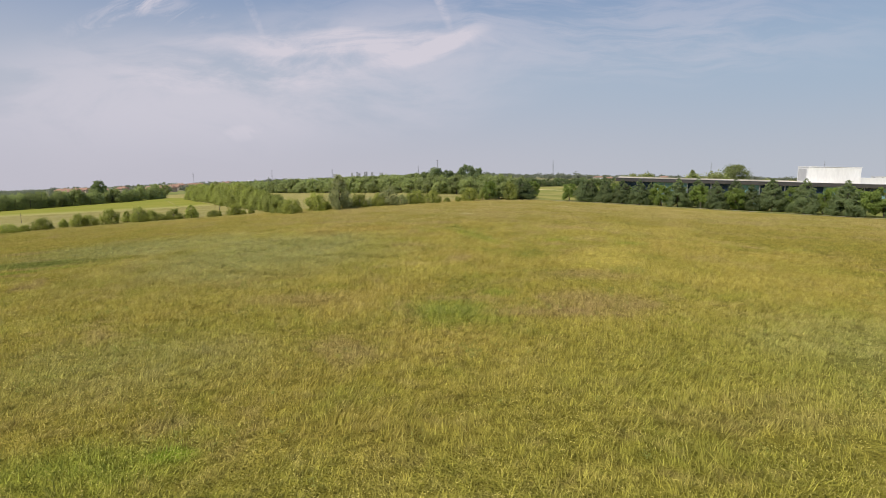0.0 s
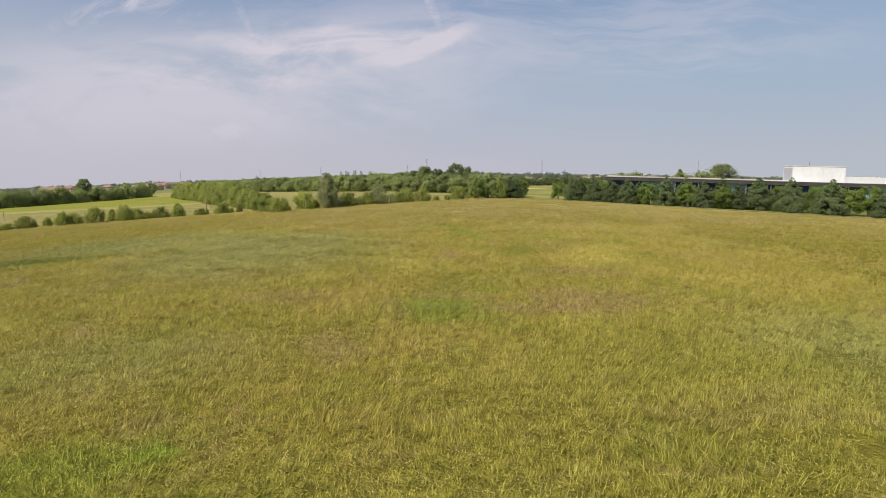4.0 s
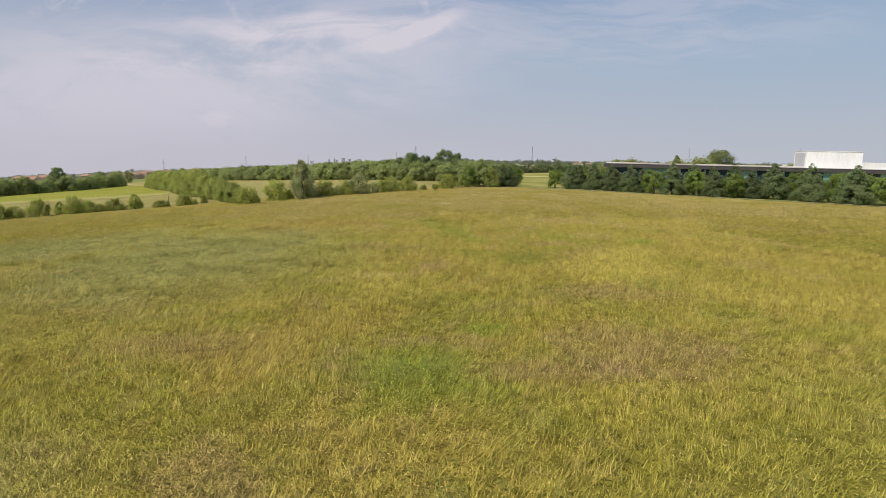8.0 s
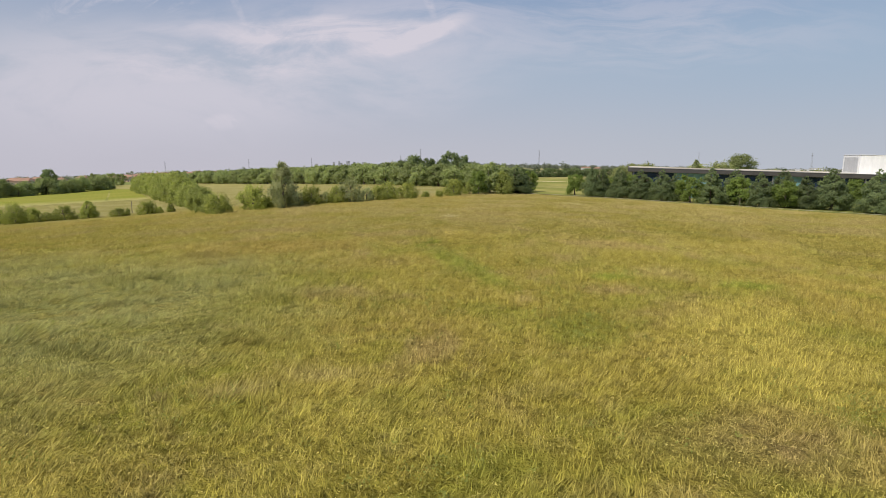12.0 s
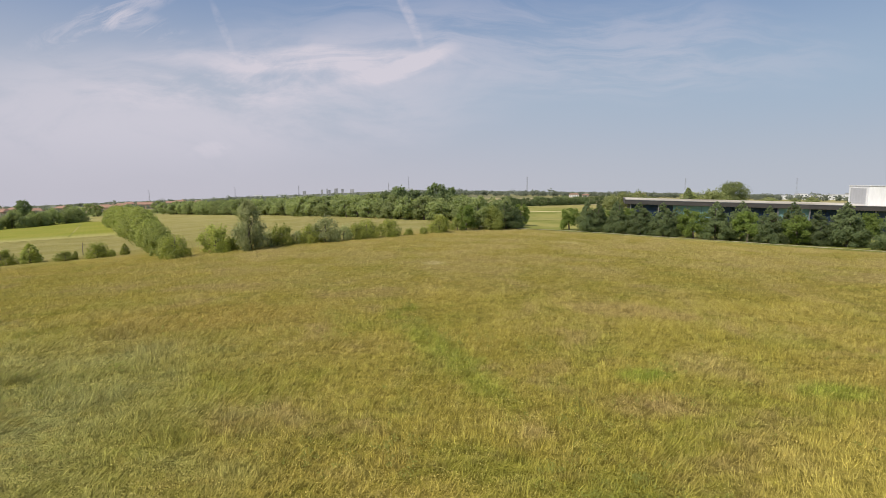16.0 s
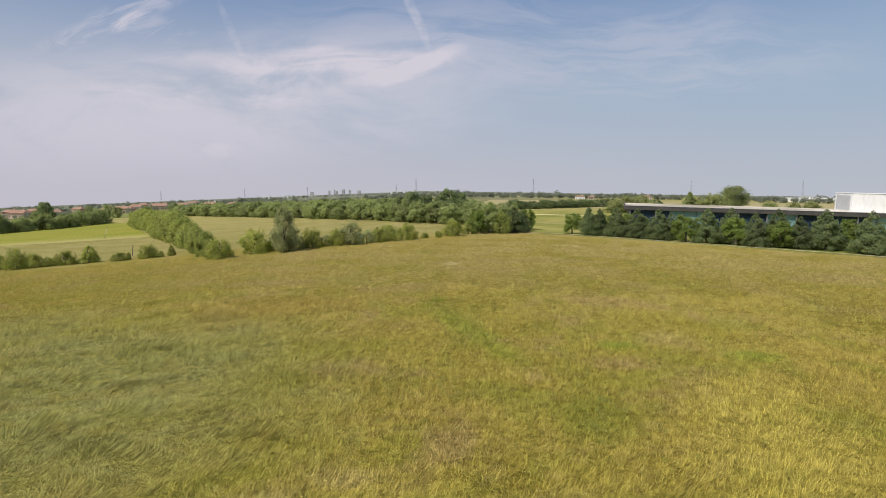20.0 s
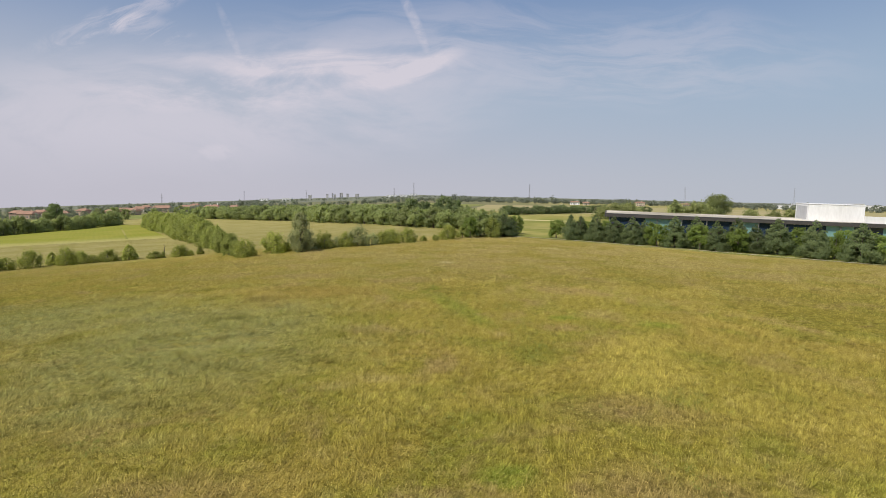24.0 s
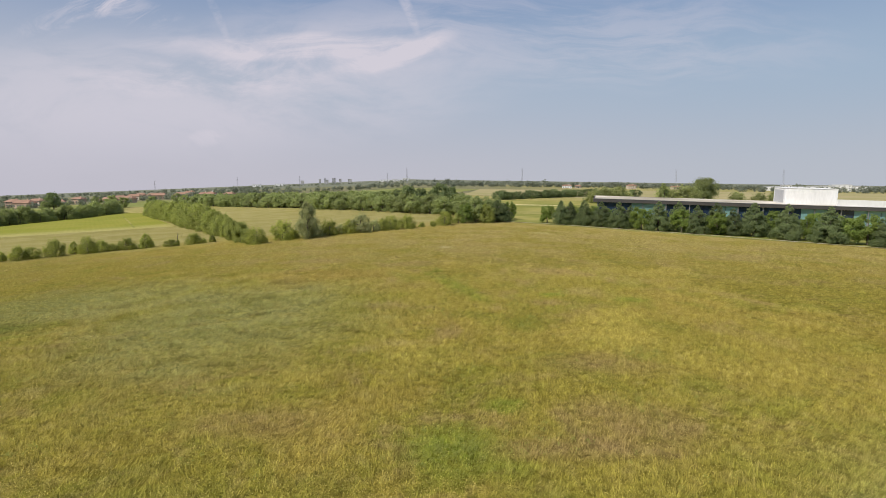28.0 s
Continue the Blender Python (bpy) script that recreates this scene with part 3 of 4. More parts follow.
def trunk(rng, h, r, low):
    thick = 0.028 * h + 0.02
    lean = rng.normal(0, 0.05 * h, 2)
    mid = np.array([lean[0], lean[1], h * 0.5])
    pieces = [tube((0, 0, -0.15), (lean[0] * .3, lean[1] * .3, h * .18), thick * 1.35, thick), tube((lean[0] * .3, lean[1] * .3, h * .18), mid, thick, thick * .7),
              tube(mid, (lean[0], lean[1], h * 0.9), thick * .7, thick * .15)]
    for k in range(7):
        a = k * 2.4 + rng.random()
        z = h * rng.uniform(0.2, 0.65)
        root = np.array([lean[0] * z / h, lean[1] * z / h, z])
        end = root + np.array([math.cos(a) * r * .75, math.sin(a) * r * .75, h * rng.uniform(.06, .2)])
        pieces.append(tube(root, end, thick * .4, thick * .1, 5))
    return join(pieces)


KINDS = {   # height, radius, clear trunk, sprays, spray size, shape, leaves
    "oak": (6.5, 3.0, 0.1, 15000, 0.15, "oak", M_OAK),
    "lime": (4.6, 1.95, 0.5, 6080, 0.14, "round", M_LIME),
    "hedge": (5.2, 2.4, 0.1, 6270, 0.17, "bush", M_HEDGE),
    "belt": (7.2, 3.1, 0.2, 3400, 0.28, "round", M_BELT),
    "dark": (10.0, 4.2, 0.8, 4940, 0.34, "round", M_OAK),
    "poplar": (6.5, 2.05, 0.2, 9880, 0.13, "column", M_SILVER),
    "bush": (2.4, 1.6, 0.0, 3610, 0.11, "bush", M_BUSH),
    "slimbush": (2.6, 0.85, 0.0, 2470, 0.10, "column", M_BUSH),
    "greybush": (3.0, 1.7, 0.0, 3420, 0.12, "bush", M_SILVER),
    "willow": (6.5, 4.4, 0.2, 2850, 0.36, "bush", M_WILLOW),
    "big": (14.0, 6.5, 2.0, 11780, 0.32, "round", M_BELT),
    "rear": (7.2, 3.1, 0.2, 1710, 0.38, "round", M_BELT),
    "line": (7.2, 3.3, 0.15, 3230, 0.27, "bush", M_BELT),
    "spire": (9.0, 1.8, 0.4, 2470, 0.26, "column", M_BELT),
    "farbush": (3.6, 2.7, 0.0, 1200, 0.30, "round", M_OAK),
}
VARIANTS = {"oak": 4, "lime": 3, "hedge": 4, "belt": 5, "bush": 6, "farbush": 3}
made_trees = {}
tree_rng = np.random.default_rng(11)


def tree(kind, x, y, h, label, category="tree", group="", wide=1.0):
    """A tree of its kind, h metres high, on the ground at x, y."""
    h0, r0, low, n, leaf, shape, leaves = KINDS[kind]
    s = h / h0
    v = int(tree_rng.integers(VARIANTS.get(kind, 2)))
    sw = s * wide * tree_rng.uniform(0.92, 1.1)
    m = pose(x, y, float(ground_z(x, y)) - 0.03, 0, 0, tree_rng.uniform(0, 360)) @ Matrix.Diagonal((sw, sw, s, 1))
    if (kind, v) in made_trees:
        first = made_trees[kind, v]
        ob = copy_thing(first, m @ Matrix.Diagonal([1 / c for c in first.scale] + [1]))
        tagged(ob, label, category, group)
        return ob
    rng = np.random.default_rng(100 + len(made_trees))
    ob = base("shrub" if "bush" in kind else "tree", Matrix.Identity(4), label, category, group)
    part("trunk", mesh_from("trunk", *trunk(rng, h0 * 0.9, r0, low), M_BARK), None, ob, "grey-brown bark")
    part("crown", mesh_from("crown", *crown(rng, h0, r0, low, n, leaf, shape), leaves), None, ob)
    made_trees[kind, v] = ob
    ob.matrix_basis = m
    return ob


def line_of(points, step, jitter, rng):
    pts = np.array(points, float)
    seg = np.concatenate([[0], np.cumsum(np.linalg.norm(np.diff(pts, axis=0), axis=1))])
    for d in np.arange(0, seg[-1], step):
        d = d + rng.uniform(-0.3, 0.3) * step
        yield (np.interp(d, seg, pts[:, 0]) + rng.normal(0, jitter), np.interp(d, seg, pts[:, 1]) + rng.normal(0, jitter), d / seg[-1])


# ---- the row of young trees before the building ----
ROW = "young trees along the gravel path"
for x, y, h in ((37.3, 156.7, 6.9), (40.0, 157.6, 6.6), (42.8, 154.7, 7.3), (46.6, 152.6, 7.1), (50.0, 149.5, 7.3), (53.7, 151.8, 6.4), (57.7, 144.3, 7.9), (62.6, 144.3, 8.1), (64.6, 139.1, 7.4),
                (69.9, 140.5, 8.2), (71.6, 136.3, 6.9), (75.6, 134.9, 8.5), (79.2, 128.4, 8.6), (84.2, 122.5, 8.4), (91.6, 116.0, 8.0), (97.5, 109.4, 8.1)):
    tree("oak", x, y, h, "dark green young oak with layered drooping boughs", group=ROW, wide=0.80)
for x, y, h in ((34.5, 160.0, 4.8), (41.4, 160.4, 5.3), (46.5, 156.7, 5.2), (48.1, 154.4, 4.8), (54.4, 146.1, 5.8), (62.0, 141.3, 5.6), (68.5, 137.2, 5.4),
                (77.8, 135.2, 4.8), (82.2, 138.9, 5.8), (82.8, 127.8, 5.1), (85.9, 128.5, 6.0), (87.8, 121.9, 6.0), (90.0, 119.4, 6.4), (95.2, 116.3, 5.8)):
    tree("lime", x, y, h, "yellow-green young tree with a rounded crown", group=ROW)

# ---- bushes along the meadow's far edge ----
BUSHES = "bushes along the edge of the meadow"
for x, y, h, w in ((-81.5, 110.0, 1.6, 5.5), (-84.0, 108.0, 1.5, 4.0), (-78.0, 114.0, 2.3, 4.6), (-72.7, 117.0, 2.5, 3.8), (-71.6, 118.9, 2.2, 4.0), (-68.4, 120.7, 3.0, 5.2), (-63.8, 123.6, 3.2, 4.0),
                   (-61.9, 124.8, 2.2, 3.8), (-60.3, 126.0, 1.4, 3.6), (-57.6, 126.2, 2.3, 4.6), (-49.8, 127.9, 1.3, 3.8), (-45.8, 129.2, 2.3, 3.7), (-44.0, 129.6, 1.1, 1.8), (-79.9, 112.0, 1.3, 2.2)):
    tree("bush", x, y, h, "green field bush standing alone in the grass" if h > 1.6 else "low spreading bush in the grass", "bush", BUSHES, w / h / 1.8)
for x, y, h, w in ((-75.8, 117.2, 1.9, 2.3), (-67.0, 124.6, 2.5, 2.3), (-54.6, 127.5, 3.0, 3.4), (-48.9, 129.0, 1.3, 0.9), (-42.7, 131.3, 1.8, 1.7)):
    tree("slimbush", x, y, h, "slim grey-green upright bush in the grass", "bush", BUSHES, w / h / 0.8)
for x, y, h in ((-31.0, 120.8, 3.1), (-26.9, 125.4, 3.9), (-25.0, 127.5, 1.8), (-18.3, 130.2, 3.2), (-14.3, 132.0, 2.8),
                (-7.4, 136.0, 2.6), (-5.6, 137.0, 3.0), (-2.2, 139.3, 3.0), (1.1, 141.7, 1.2), (3.7, 143.1, 1.3), (6.7, 146.4, 3.3)):
    tree("bush", x, y, h, "bushy green shrub at the edge of the meadow", "bush", BUSHES, 0.9)
for x, y, h in ((-20.3, 129.2, 2.4), (-16.3, 131.7, 2.1), (-12.1, 132.5, 4.1), (-9.4, 134.1, 2.5)):
    tree("greybush", x, y, h, "grey-green willow shrub at the edge of the meadow", "bush", BUSHES, 0.95)
tree("poplar", -21.8, 125.2, 7.6, "tall silvery poplar standing above the bushes", group=BUSHES, wide=0.85)

def stake(x, y, h):
    """A bare stake with a cut top, left standing from a dead sapling."""
    post = base("stake", pose(x, y, float(ground_z(x, y))), "thin bare wooden stake standing in the pasture", "stake", "stakes in the pasture")
    part("pole", mesh_from("pole", *join([tube((0, 0, -0.3), (0.03, 0, h * 0.6), 0.07, 0.055, 7), tube((0.03, 0, h * 0.6), (0.0, 0.05, h), 0.055, 0.03, 7)]), M_BARK), None, post)
    part("twig", mesh_from("twig", *tube((0.02, 0, h * 0.62), (0.35, 0.1, h * 0.85), 0.025, 0.01, 5), M_BARK), None, post)


for x, y, h in ((-51.6, 135.9, 2.1), (-101.5, 141.3, 2.3)):
    stake(x, y, h)

# ---- grove where the tree belt meets the meadow ----
GROVE = "trees of the grove"
for x, y, h in ((10.4, 152.3, 2.7), (12.2, 152.7, 5.0), (15.1, 156.7, 6.7), (17.9, 155.1, 4.9), (21.0, 159.1, 6.3), (23.6, 163.9, 5.4), (26.1, 170.6, 5.0), (18.2, 162.6, 6.5), (22.5, 170.6, 6.4), (13.5, 160.1, 6.1)):
    kind = "oak" if x > 20.5 and y < 165 else "belt" if h > 6.0 else "lime" if h > 4.95 else "hedge"
    tree(kind, x, y, h, "dark green tree at the end of the grove" if kind == "oak" else "leafy green tree of the grove beside the lawn", group=GROVE, wide=0.95)

# ---- the hedge between the two fields ----
hedge_rng = np.random.default_rng(21)
for x, y, f in line_of(((-33.9, 124.3), (-40.4, 136.4), (-57.9, 171.5), (-88.9, 228.4), (-119.4, 279.9)), 2.7, 0.5, hedge_rng):
    tree("hedge", x, y, (3.5 + 3.1 * min(1.0, f * 3.0)) * hedge_rng.uniform(0.8, 1.1), "leafy green tree in the dense field hedge", group="trees of the field hedge", wide=0.95)

# ---- the belt of trees behind the pasture ----
belt_rng = np.random.default_rng(22)
for row in (0.0, 5.0, 11.0):
    for x, y, f in line_of(((-143.4, 391.6), (-118.4, 363.4), (-97.7, 339.1), (-57.5, 289.8), (-24.1, 230.2), (-3.2, 199.4), (13.0, 181.0)), 4.6, 0.9, belt_rng):
        tree("belt" if row < 4 else "rear", x + row * 0.6, y + row, belt_rng.uniform(5.2, 7.1) * (1.12 - 0.12 * f), "broad green tree in the belt behind the pasture", group="trees of the belt", wide=belt_rng.uniform(1.0, 1.3))
for x, y, h in ((-1.8, 207.5, 8.8), (1.8, 204.6, 8.2), (8.9, 194.5, 9.6), (11.4, 193.1, 8.9), (5.8, 199.0, 7.7), (-5.4, 212.0, 7.4)):
    tree("dark", x, y, h, "tall dark tree rising above the belt", group="trees of the belt", wide=0.85)

# ---- tree line at the far side of the green crop ----
for x, y, f in line_of(((-176.6, 164.3), (-166.2, 217.3), (-157.1, 249.0), (-150.6, 280.9), (-152.1, 322.2)), 3.1, 1.1, hedge_rng):
    tree("line", x, y, hedge_rng.uniform(4.5, 7.4), "dark green tree along the far side of the crop field", group="trees along the crop field", wide=1.15)
for x, y, h in ((-250, 431, 12.0), (-256, 436, 10.0), (-215, 420, 8.0), (-190, 405, 7.5), (-222, 455, 8.5), (-176, 415, 7.0), (-240, 405, 6.5), (-165, 430, 8.0)):
    tree("dark" if h > 9.5 else "belt", x, y, h, "large dark tree before the village" if h > 9.5 else "green tree before the village", group="trees before the village")

# ---- trees behind the building and the lawn ----
tree("big", 164, 331, 14.6, "large round green tree standing alone", wide=0.92)
tree("spire", 134.5, 318, 11.6, "slim upright dark green tree")
for x, y, h in ((104, 322, 8.2), (112, 326, 8.7), (96, 318, 6.7), (138, 322, 8.7), (146, 318, 9.7), (153, 324, 9.2), (178, 322, 6.7), (188, 318, 6.3), (171, 312, 5.9), (200, 322, 7.1), (120, 332, 5.7)):
    tree("willow", x, y, h, "pale green willow thicket behind the building", group="willows behind the building")
for x, y, f in line_of(((48.3, 338.6), (68.6, 371.5), (97.7, 409.1), (123.1, 438.5), (173.5, 457.1)), 6.6, 0.8, belt_rng):
    tree("farbush", x, y, belt_rng.uniform(3.8, 6.0), "green bush in the hedgerow behind the lawn", "bush", "bushes of the far hedgerow")


# ---- the long low building ----
def make_building():
    """Built in its own frame: x along the front, y to the back, z up; it stands on the falling ground."""
    front = Vector((66.0, -22.0, -2.35)).normalized()
    back = Vector((22.0, 66.0, 0.0)).normalized()
    up = front.cross(back)
    m = Matrix((front, back, up)).transposed().to_4x4()
    m.translation = (50.0, 170.0, -1.15)
    b = base("office_building", m, "long low flat-roofed building with teal panels and a white rooftop block", "building")
    top, length, depth = 5.45, 105.0, 19.0
    part("wall", box_bm(0.8, length - 0.8, 0.8, depth - 0.8, -7.0, top - 0.98), M_FASCIA, b, "dark recessed wall")
    part("roof", box_bm(0.05, length - 0.35, 0.05, depth - 0.35, top - 0.975, top - 0.06), M_ROOFWHITE, b, "pale stained roof membrane")
    part("fascia", box_bm(-0.3, length, -0.3, 0.04, top - 0.95, top, 0.03), M_FASCIA, b, "dark overhanging roof edge")
    part("rear_parapet", box_bm(-0.3, length, depth - 0.34, depth, top - 0.97, top + 0.06), M_ROOFWHITE, b, "pale rear parapet")
    for x0, x1 in ((-0.3, 0.04), (length - 0.34, length)):
        part("side_parapet", box_bm(x0, x1, 0.044, depth - 0.344, top - 0.97, top, 0.02), M_FASCIA, b, "dark side parapet")
    part("edge_trim", box_bm(-0.34, length + 0.04, -0.36, -0.304, top - 0.05, top + 0.06), M_STEEL, b, "grey metal edge")
    meshes = {}
    for k in range(34):
        x0 = 1.0 + k * 3.0
        tone = M_TEAL if any(lo <= x0 + 1.5 <= hi for lo, hi in ((9, 18), (32, 38), (53, 59), (65, 74), (83, 92))) else M_NAVY
        if tone not in meshes:
            bm = box_bm(0.04, 2.96, 0.0, 0.10, -6.5, top - 0.985, 0.01)
            meshes[tone] = bpy.data.meshes.new("glass_panel")
            bm.to_mesh(meshes[tone])
            bm.free()
            meshes[tone].materials.append(tone)
        p = part("glass_panel", meshes[tone], None, b, "teal panel" if tone == M_TEAL else "dark blue glazing")
        p.location = (x0, 0.66, 0.0)
        if k % 2 == 0:
            part("column", box_bm(x0 - 0.12, x0 + 0.12, 0.15, 0.40, -7.0, top - 0.98), M_STEEL, b, "grey steel column")
    # the white block on the roof
    bx0, bx1, by0, by1, bz = 48.9, 61.2, 4.4, 15.2, top + 4.1
    block = part("rooftop_block", box_bm(bx0, bx1, by0, by1, top - 0.055, bz, 0.05), M_WHITE, b, "plain white box on the roof")
    for i in range(11):
        y0 = by0 + 1.1 + i * 0.78
        part("louvre", box_bm(bx0 - 0.09, bx0 - 0.004, y0, y0 + 0.75, top + 0.3, bz - 0.5), M_LOUVRE, block, "grey louvre panel")
    part("parapet", box_bm(60.2, length - 0.6, 0.9, 2.0, top - 0.055, top + 1.6, 0.03), M_WHITE, b, "low white parapet")
    part("coping", box_bm(bx0 - 0.1, bx1 + 0.1, by0 - 0.1, by1 + 0.1, bz + 0.002, bz + 0.12), M_WHITE, block)


make_building()

# ---- the village and houses far off ----
def house(x, y, w, d, h, turn, wall, roof_h, label, group="", windows=4):
    w, d, h, roof_h = w * 0.62, d * 0.75, h * 0.8, roof_h * 0.85
    b = base("house", pose(x, y, float(ground_z(x, y)), 0, 0, turn), label, "house", group)
    part("wall", box_bm(-w / 2, w / 2, -d / 2, d / 2, -1.0, h), wall, b)
    bm = bmesh.new()
    o, e = 0.6, roof_h
    low = [bm.verts.new(p) for p in ((-w / 2 - o, -d / 2 - o, h), (w / 2 + o, -d / 2 - o, h), (w / 2 + o, d / 2 + o, h), (-w / 2 - o, d / 2 + o, h))]
    eave = [bm.verts.new((v.co.x, v.co.y, h + 0.25)) for v in low]
    ridge = [bm.verts.new((-w / 2 + d * 0.22, 0, h + e)), bm.verts.new((w / 2 - d * 0.22, 0, h + e))]
    bm.faces.new(low[::-1])
    for i in range(4):
        bm.faces.new((low[i], low[(i + 1) % 4], eave[(i + 1) % 4], eave[i]))
    bm.faces.new((eave[0], eave[1], ridge[1], ridge[0]))
    bm.faces.new((eave[2], eave[3], ridge[0], ridge[1]))
    bm.faces.new((eave[1], eave[2], ridge[1]))
    bm.faces.new((eave[3], eave[0], ridge[0]))
    roof = part("roof", bm, M_TILE, b, "terracotta tiled roof")
    part("chimney", box_bm(w * 0.18, w * 0.18 + 0.9, -0.4, 0.5, h + e * 0.5, h + e + 0.9), wall, roof)
    for i in range(windows):
        x0 = -w / 2 + (i + 0.5) * w / windows
        for z0 in ((1.0, 3.7) if h > 4.5 else (1.0,)):
            part("window", box_bm(x0 - 0.55, x0 + 0.55, -d / 2 - 0.06, -d / 2 - 0.004, z0, z0 + 1.4), M_PANE, b)
    part("door", box_bm(-0.5, 0.5, -d / 2 - 0.07, -d / 2 - 0.005, -0.2, 2.1), M_FASCIA, b)
    return b


VILLAGE = "houses of the village"
village_rng = random.Random(8)
for x, y, w, d, h, rf, wall in ((-322, 515, 24, 12, 5.0, 3.2, M_OCHRE), (-300, 522, 18, 10, 4.4, 2.8, M_RENDER), (-332, 548, 20, 11, 6.0, 2.6, M_RENDER), (-360, 560, 18, 11, 6.0, 2.6, M_OCHRE),
                                (-268, 545, 22, 10, 4.4, 2.8, M_OCHRE), (-250, 540, 20, 10, 4.6, 2.8, M_OCHRE), (-285, 600, 18, 10, 5.0, 2.6, M_RENDER),
                                (-300, 664, 24, 12, 5.0, 3.0, M_RENDER), (-275, 660, 30, 12, 5.2, 3.2, M_OCHRE), (-246, 655, 26, 12, 5.0, 3.0, M_OCHRE), (-222, 650, 14, 10, 4.6, 2.6, M_RENDER),
                                (-193, 585, 12, 10, 5.6, 2.6, M_WHITE), (-180, 600, 14, 9, 4.4, 2.2, M_RENDER), (-310, 700, 16, 10, 6.4, 2.6, M_RENDER), (-262, 720, 18, 10, 6.4, 2.6, M_OCHRE), (-330, 610, 16, 10, 5.4, 2.6, M_OCHRE)):
    house(x, y, w, d, h, village_rng.uniform(-22, 22), wall, rf, "village house with a terracotta hipped roof" if wall != M_WHITE else "white village house with a terracotta roof", VILLAGE, 5 if w > 19 else 3)
for x, y, w, d, h, wall in ((232, 880, 22, 10, 4.6, M_WHITE), (250, 884, 14, 9, 4.0, M_RENDER), (330, 880, 20, 12, 6.5, M_RENDER), (410, 905, 22, 10, 5.0, M_RENDER)):
    house(x, y, w, d, h, village_rng.uniform(-15, 15), wall, 2.0, "far pale house at the edge of the dry field", "houses beyond the dry field", 4)


def hall(x, y, w, d, h, turn, mat, label, floors=1):
    b = base("hall", pose(x, y, float(ground_z(x, y)), 0, 0, turn), label, "building", "far buildings")
    part("wall", box_bm(-w / 2, w / 2, -d / 2, d / 2, -2.0, h), mat, b)
    part("roof", box_bm(-w / 2 - 0.3, w / 2 + 0.3, -d / 2 - 0.3, d / 2 + 0.3, h + 0.004, h + 0.5), M_CONCRETE, b)
    n = max(3, int(w / 6))
    for f in range(floors):
        for i in range(n):
            x0 = -w / 2 + (i + 0.5) * w / n
            part("window", box_bm(x0 - 1.1, x0 + 1.1, -d / 2 - 0.08, -d / 2 - 0.004, h * (f + 0.35) / floors, h * (f + 0.72) / floors), M_PANE, b)


for x, y, w, d, h, fl in ((566, 905, 26, 14, 6.4, 1), (592, 912, 14, 14, 8.6, 2), (616, 905, 30, 12, 6.8, 1), (640, 900, 34, 16, 8.0, 2), (676, 905, 28, 16, 10.5, 3), (704, 900, 24, 16, 8.5, 2)):
    hall(x, y, w, d, h, -20, M_WHITE, "far white commercial hall with a flat roof" if fl == 1 else "far white apartment block with several storeys", fl)
for x, y, w, h, fl in ((-372, 2450, 13, 27, 6), (-358, 2500, 9, 31, 7), (-346, 2480, 14, 23, 5), (-328, 2520, 9, 30, 6), (-318, 2500, 10, 31, 7), (-300, 2540, 16, 25, 5), (-470, 2600, 22, 24, 5), (-262, 2560, 26, 22, 4)):
    hall(x, y, w * 0.62, 12, h * 0.78, 5, M_CONCRETE, "distant grey tower block on the skyline", fl)


for x, w, h in ((-112, 44, 9), (-62, 36, 8), (-20, 30, 10), (-545, 40, 9), (-640, 34, 10)):
    hall(x, 2500, w, 20, h, 5, M_WHITE, "long white warehouse far off on the plain", 1)


# ---- pylons and masts on the skyline ----
def pylon(x, y, h, label="grey lattice pylon on the skyline"):
    b = base("pylon", pose(x, y, float(ground_z(x, y)), 0, 0, 20), label, "pylon", "pylons on the skyline")
    r = h * 0.042
    for sx, sy in ((-1, -1), (1, -1), (1, 1), (-1, 1)):
        part("leg", mesh_from("leg", *tube((sx * r, sy * r, -1), (sx * r * 0.16, sy * r * 0.16, h), 0.11, 0.07, 4), M_STEEL), None, b)
    for k in range(6):
        z0, z1 = h * k / 6.5, h * (k + 1) / 6.5
        f0, f1 = 1 - 0.84 * z0 / h, 1 - 0.84 * z1 / h
        part("brace", mesh_from("brace", *join([tube((-r * f0, -r * f0, z0), (r * f1, -r * f1, z1), 0.05, 0.05, 4), tube((r * f0, -r * f0, z0), (-r * f1, -r * f1, z1), 0.05, 0.05, 4)]), M_STEEL), None, b)
    for z in (0.74, 0.86, 0.97):
        part("cross_arm", mesh_from("cross_arm", *tube((-h * 0.075, 0, h * z), (h * 0.075, 0, h * z), 0.09, 0.09, 4), M_STEEL), None, b)


for x, y, h in ((206, 1100, 33), (-8, 1100, 30), (716, 1110, 38), (-213, 1150, 24), (-46, 1150, 22), (-330, 1150, 26), (522, 1150, 36), (-420, 1000, 24)):
    pylon(x, y, h)


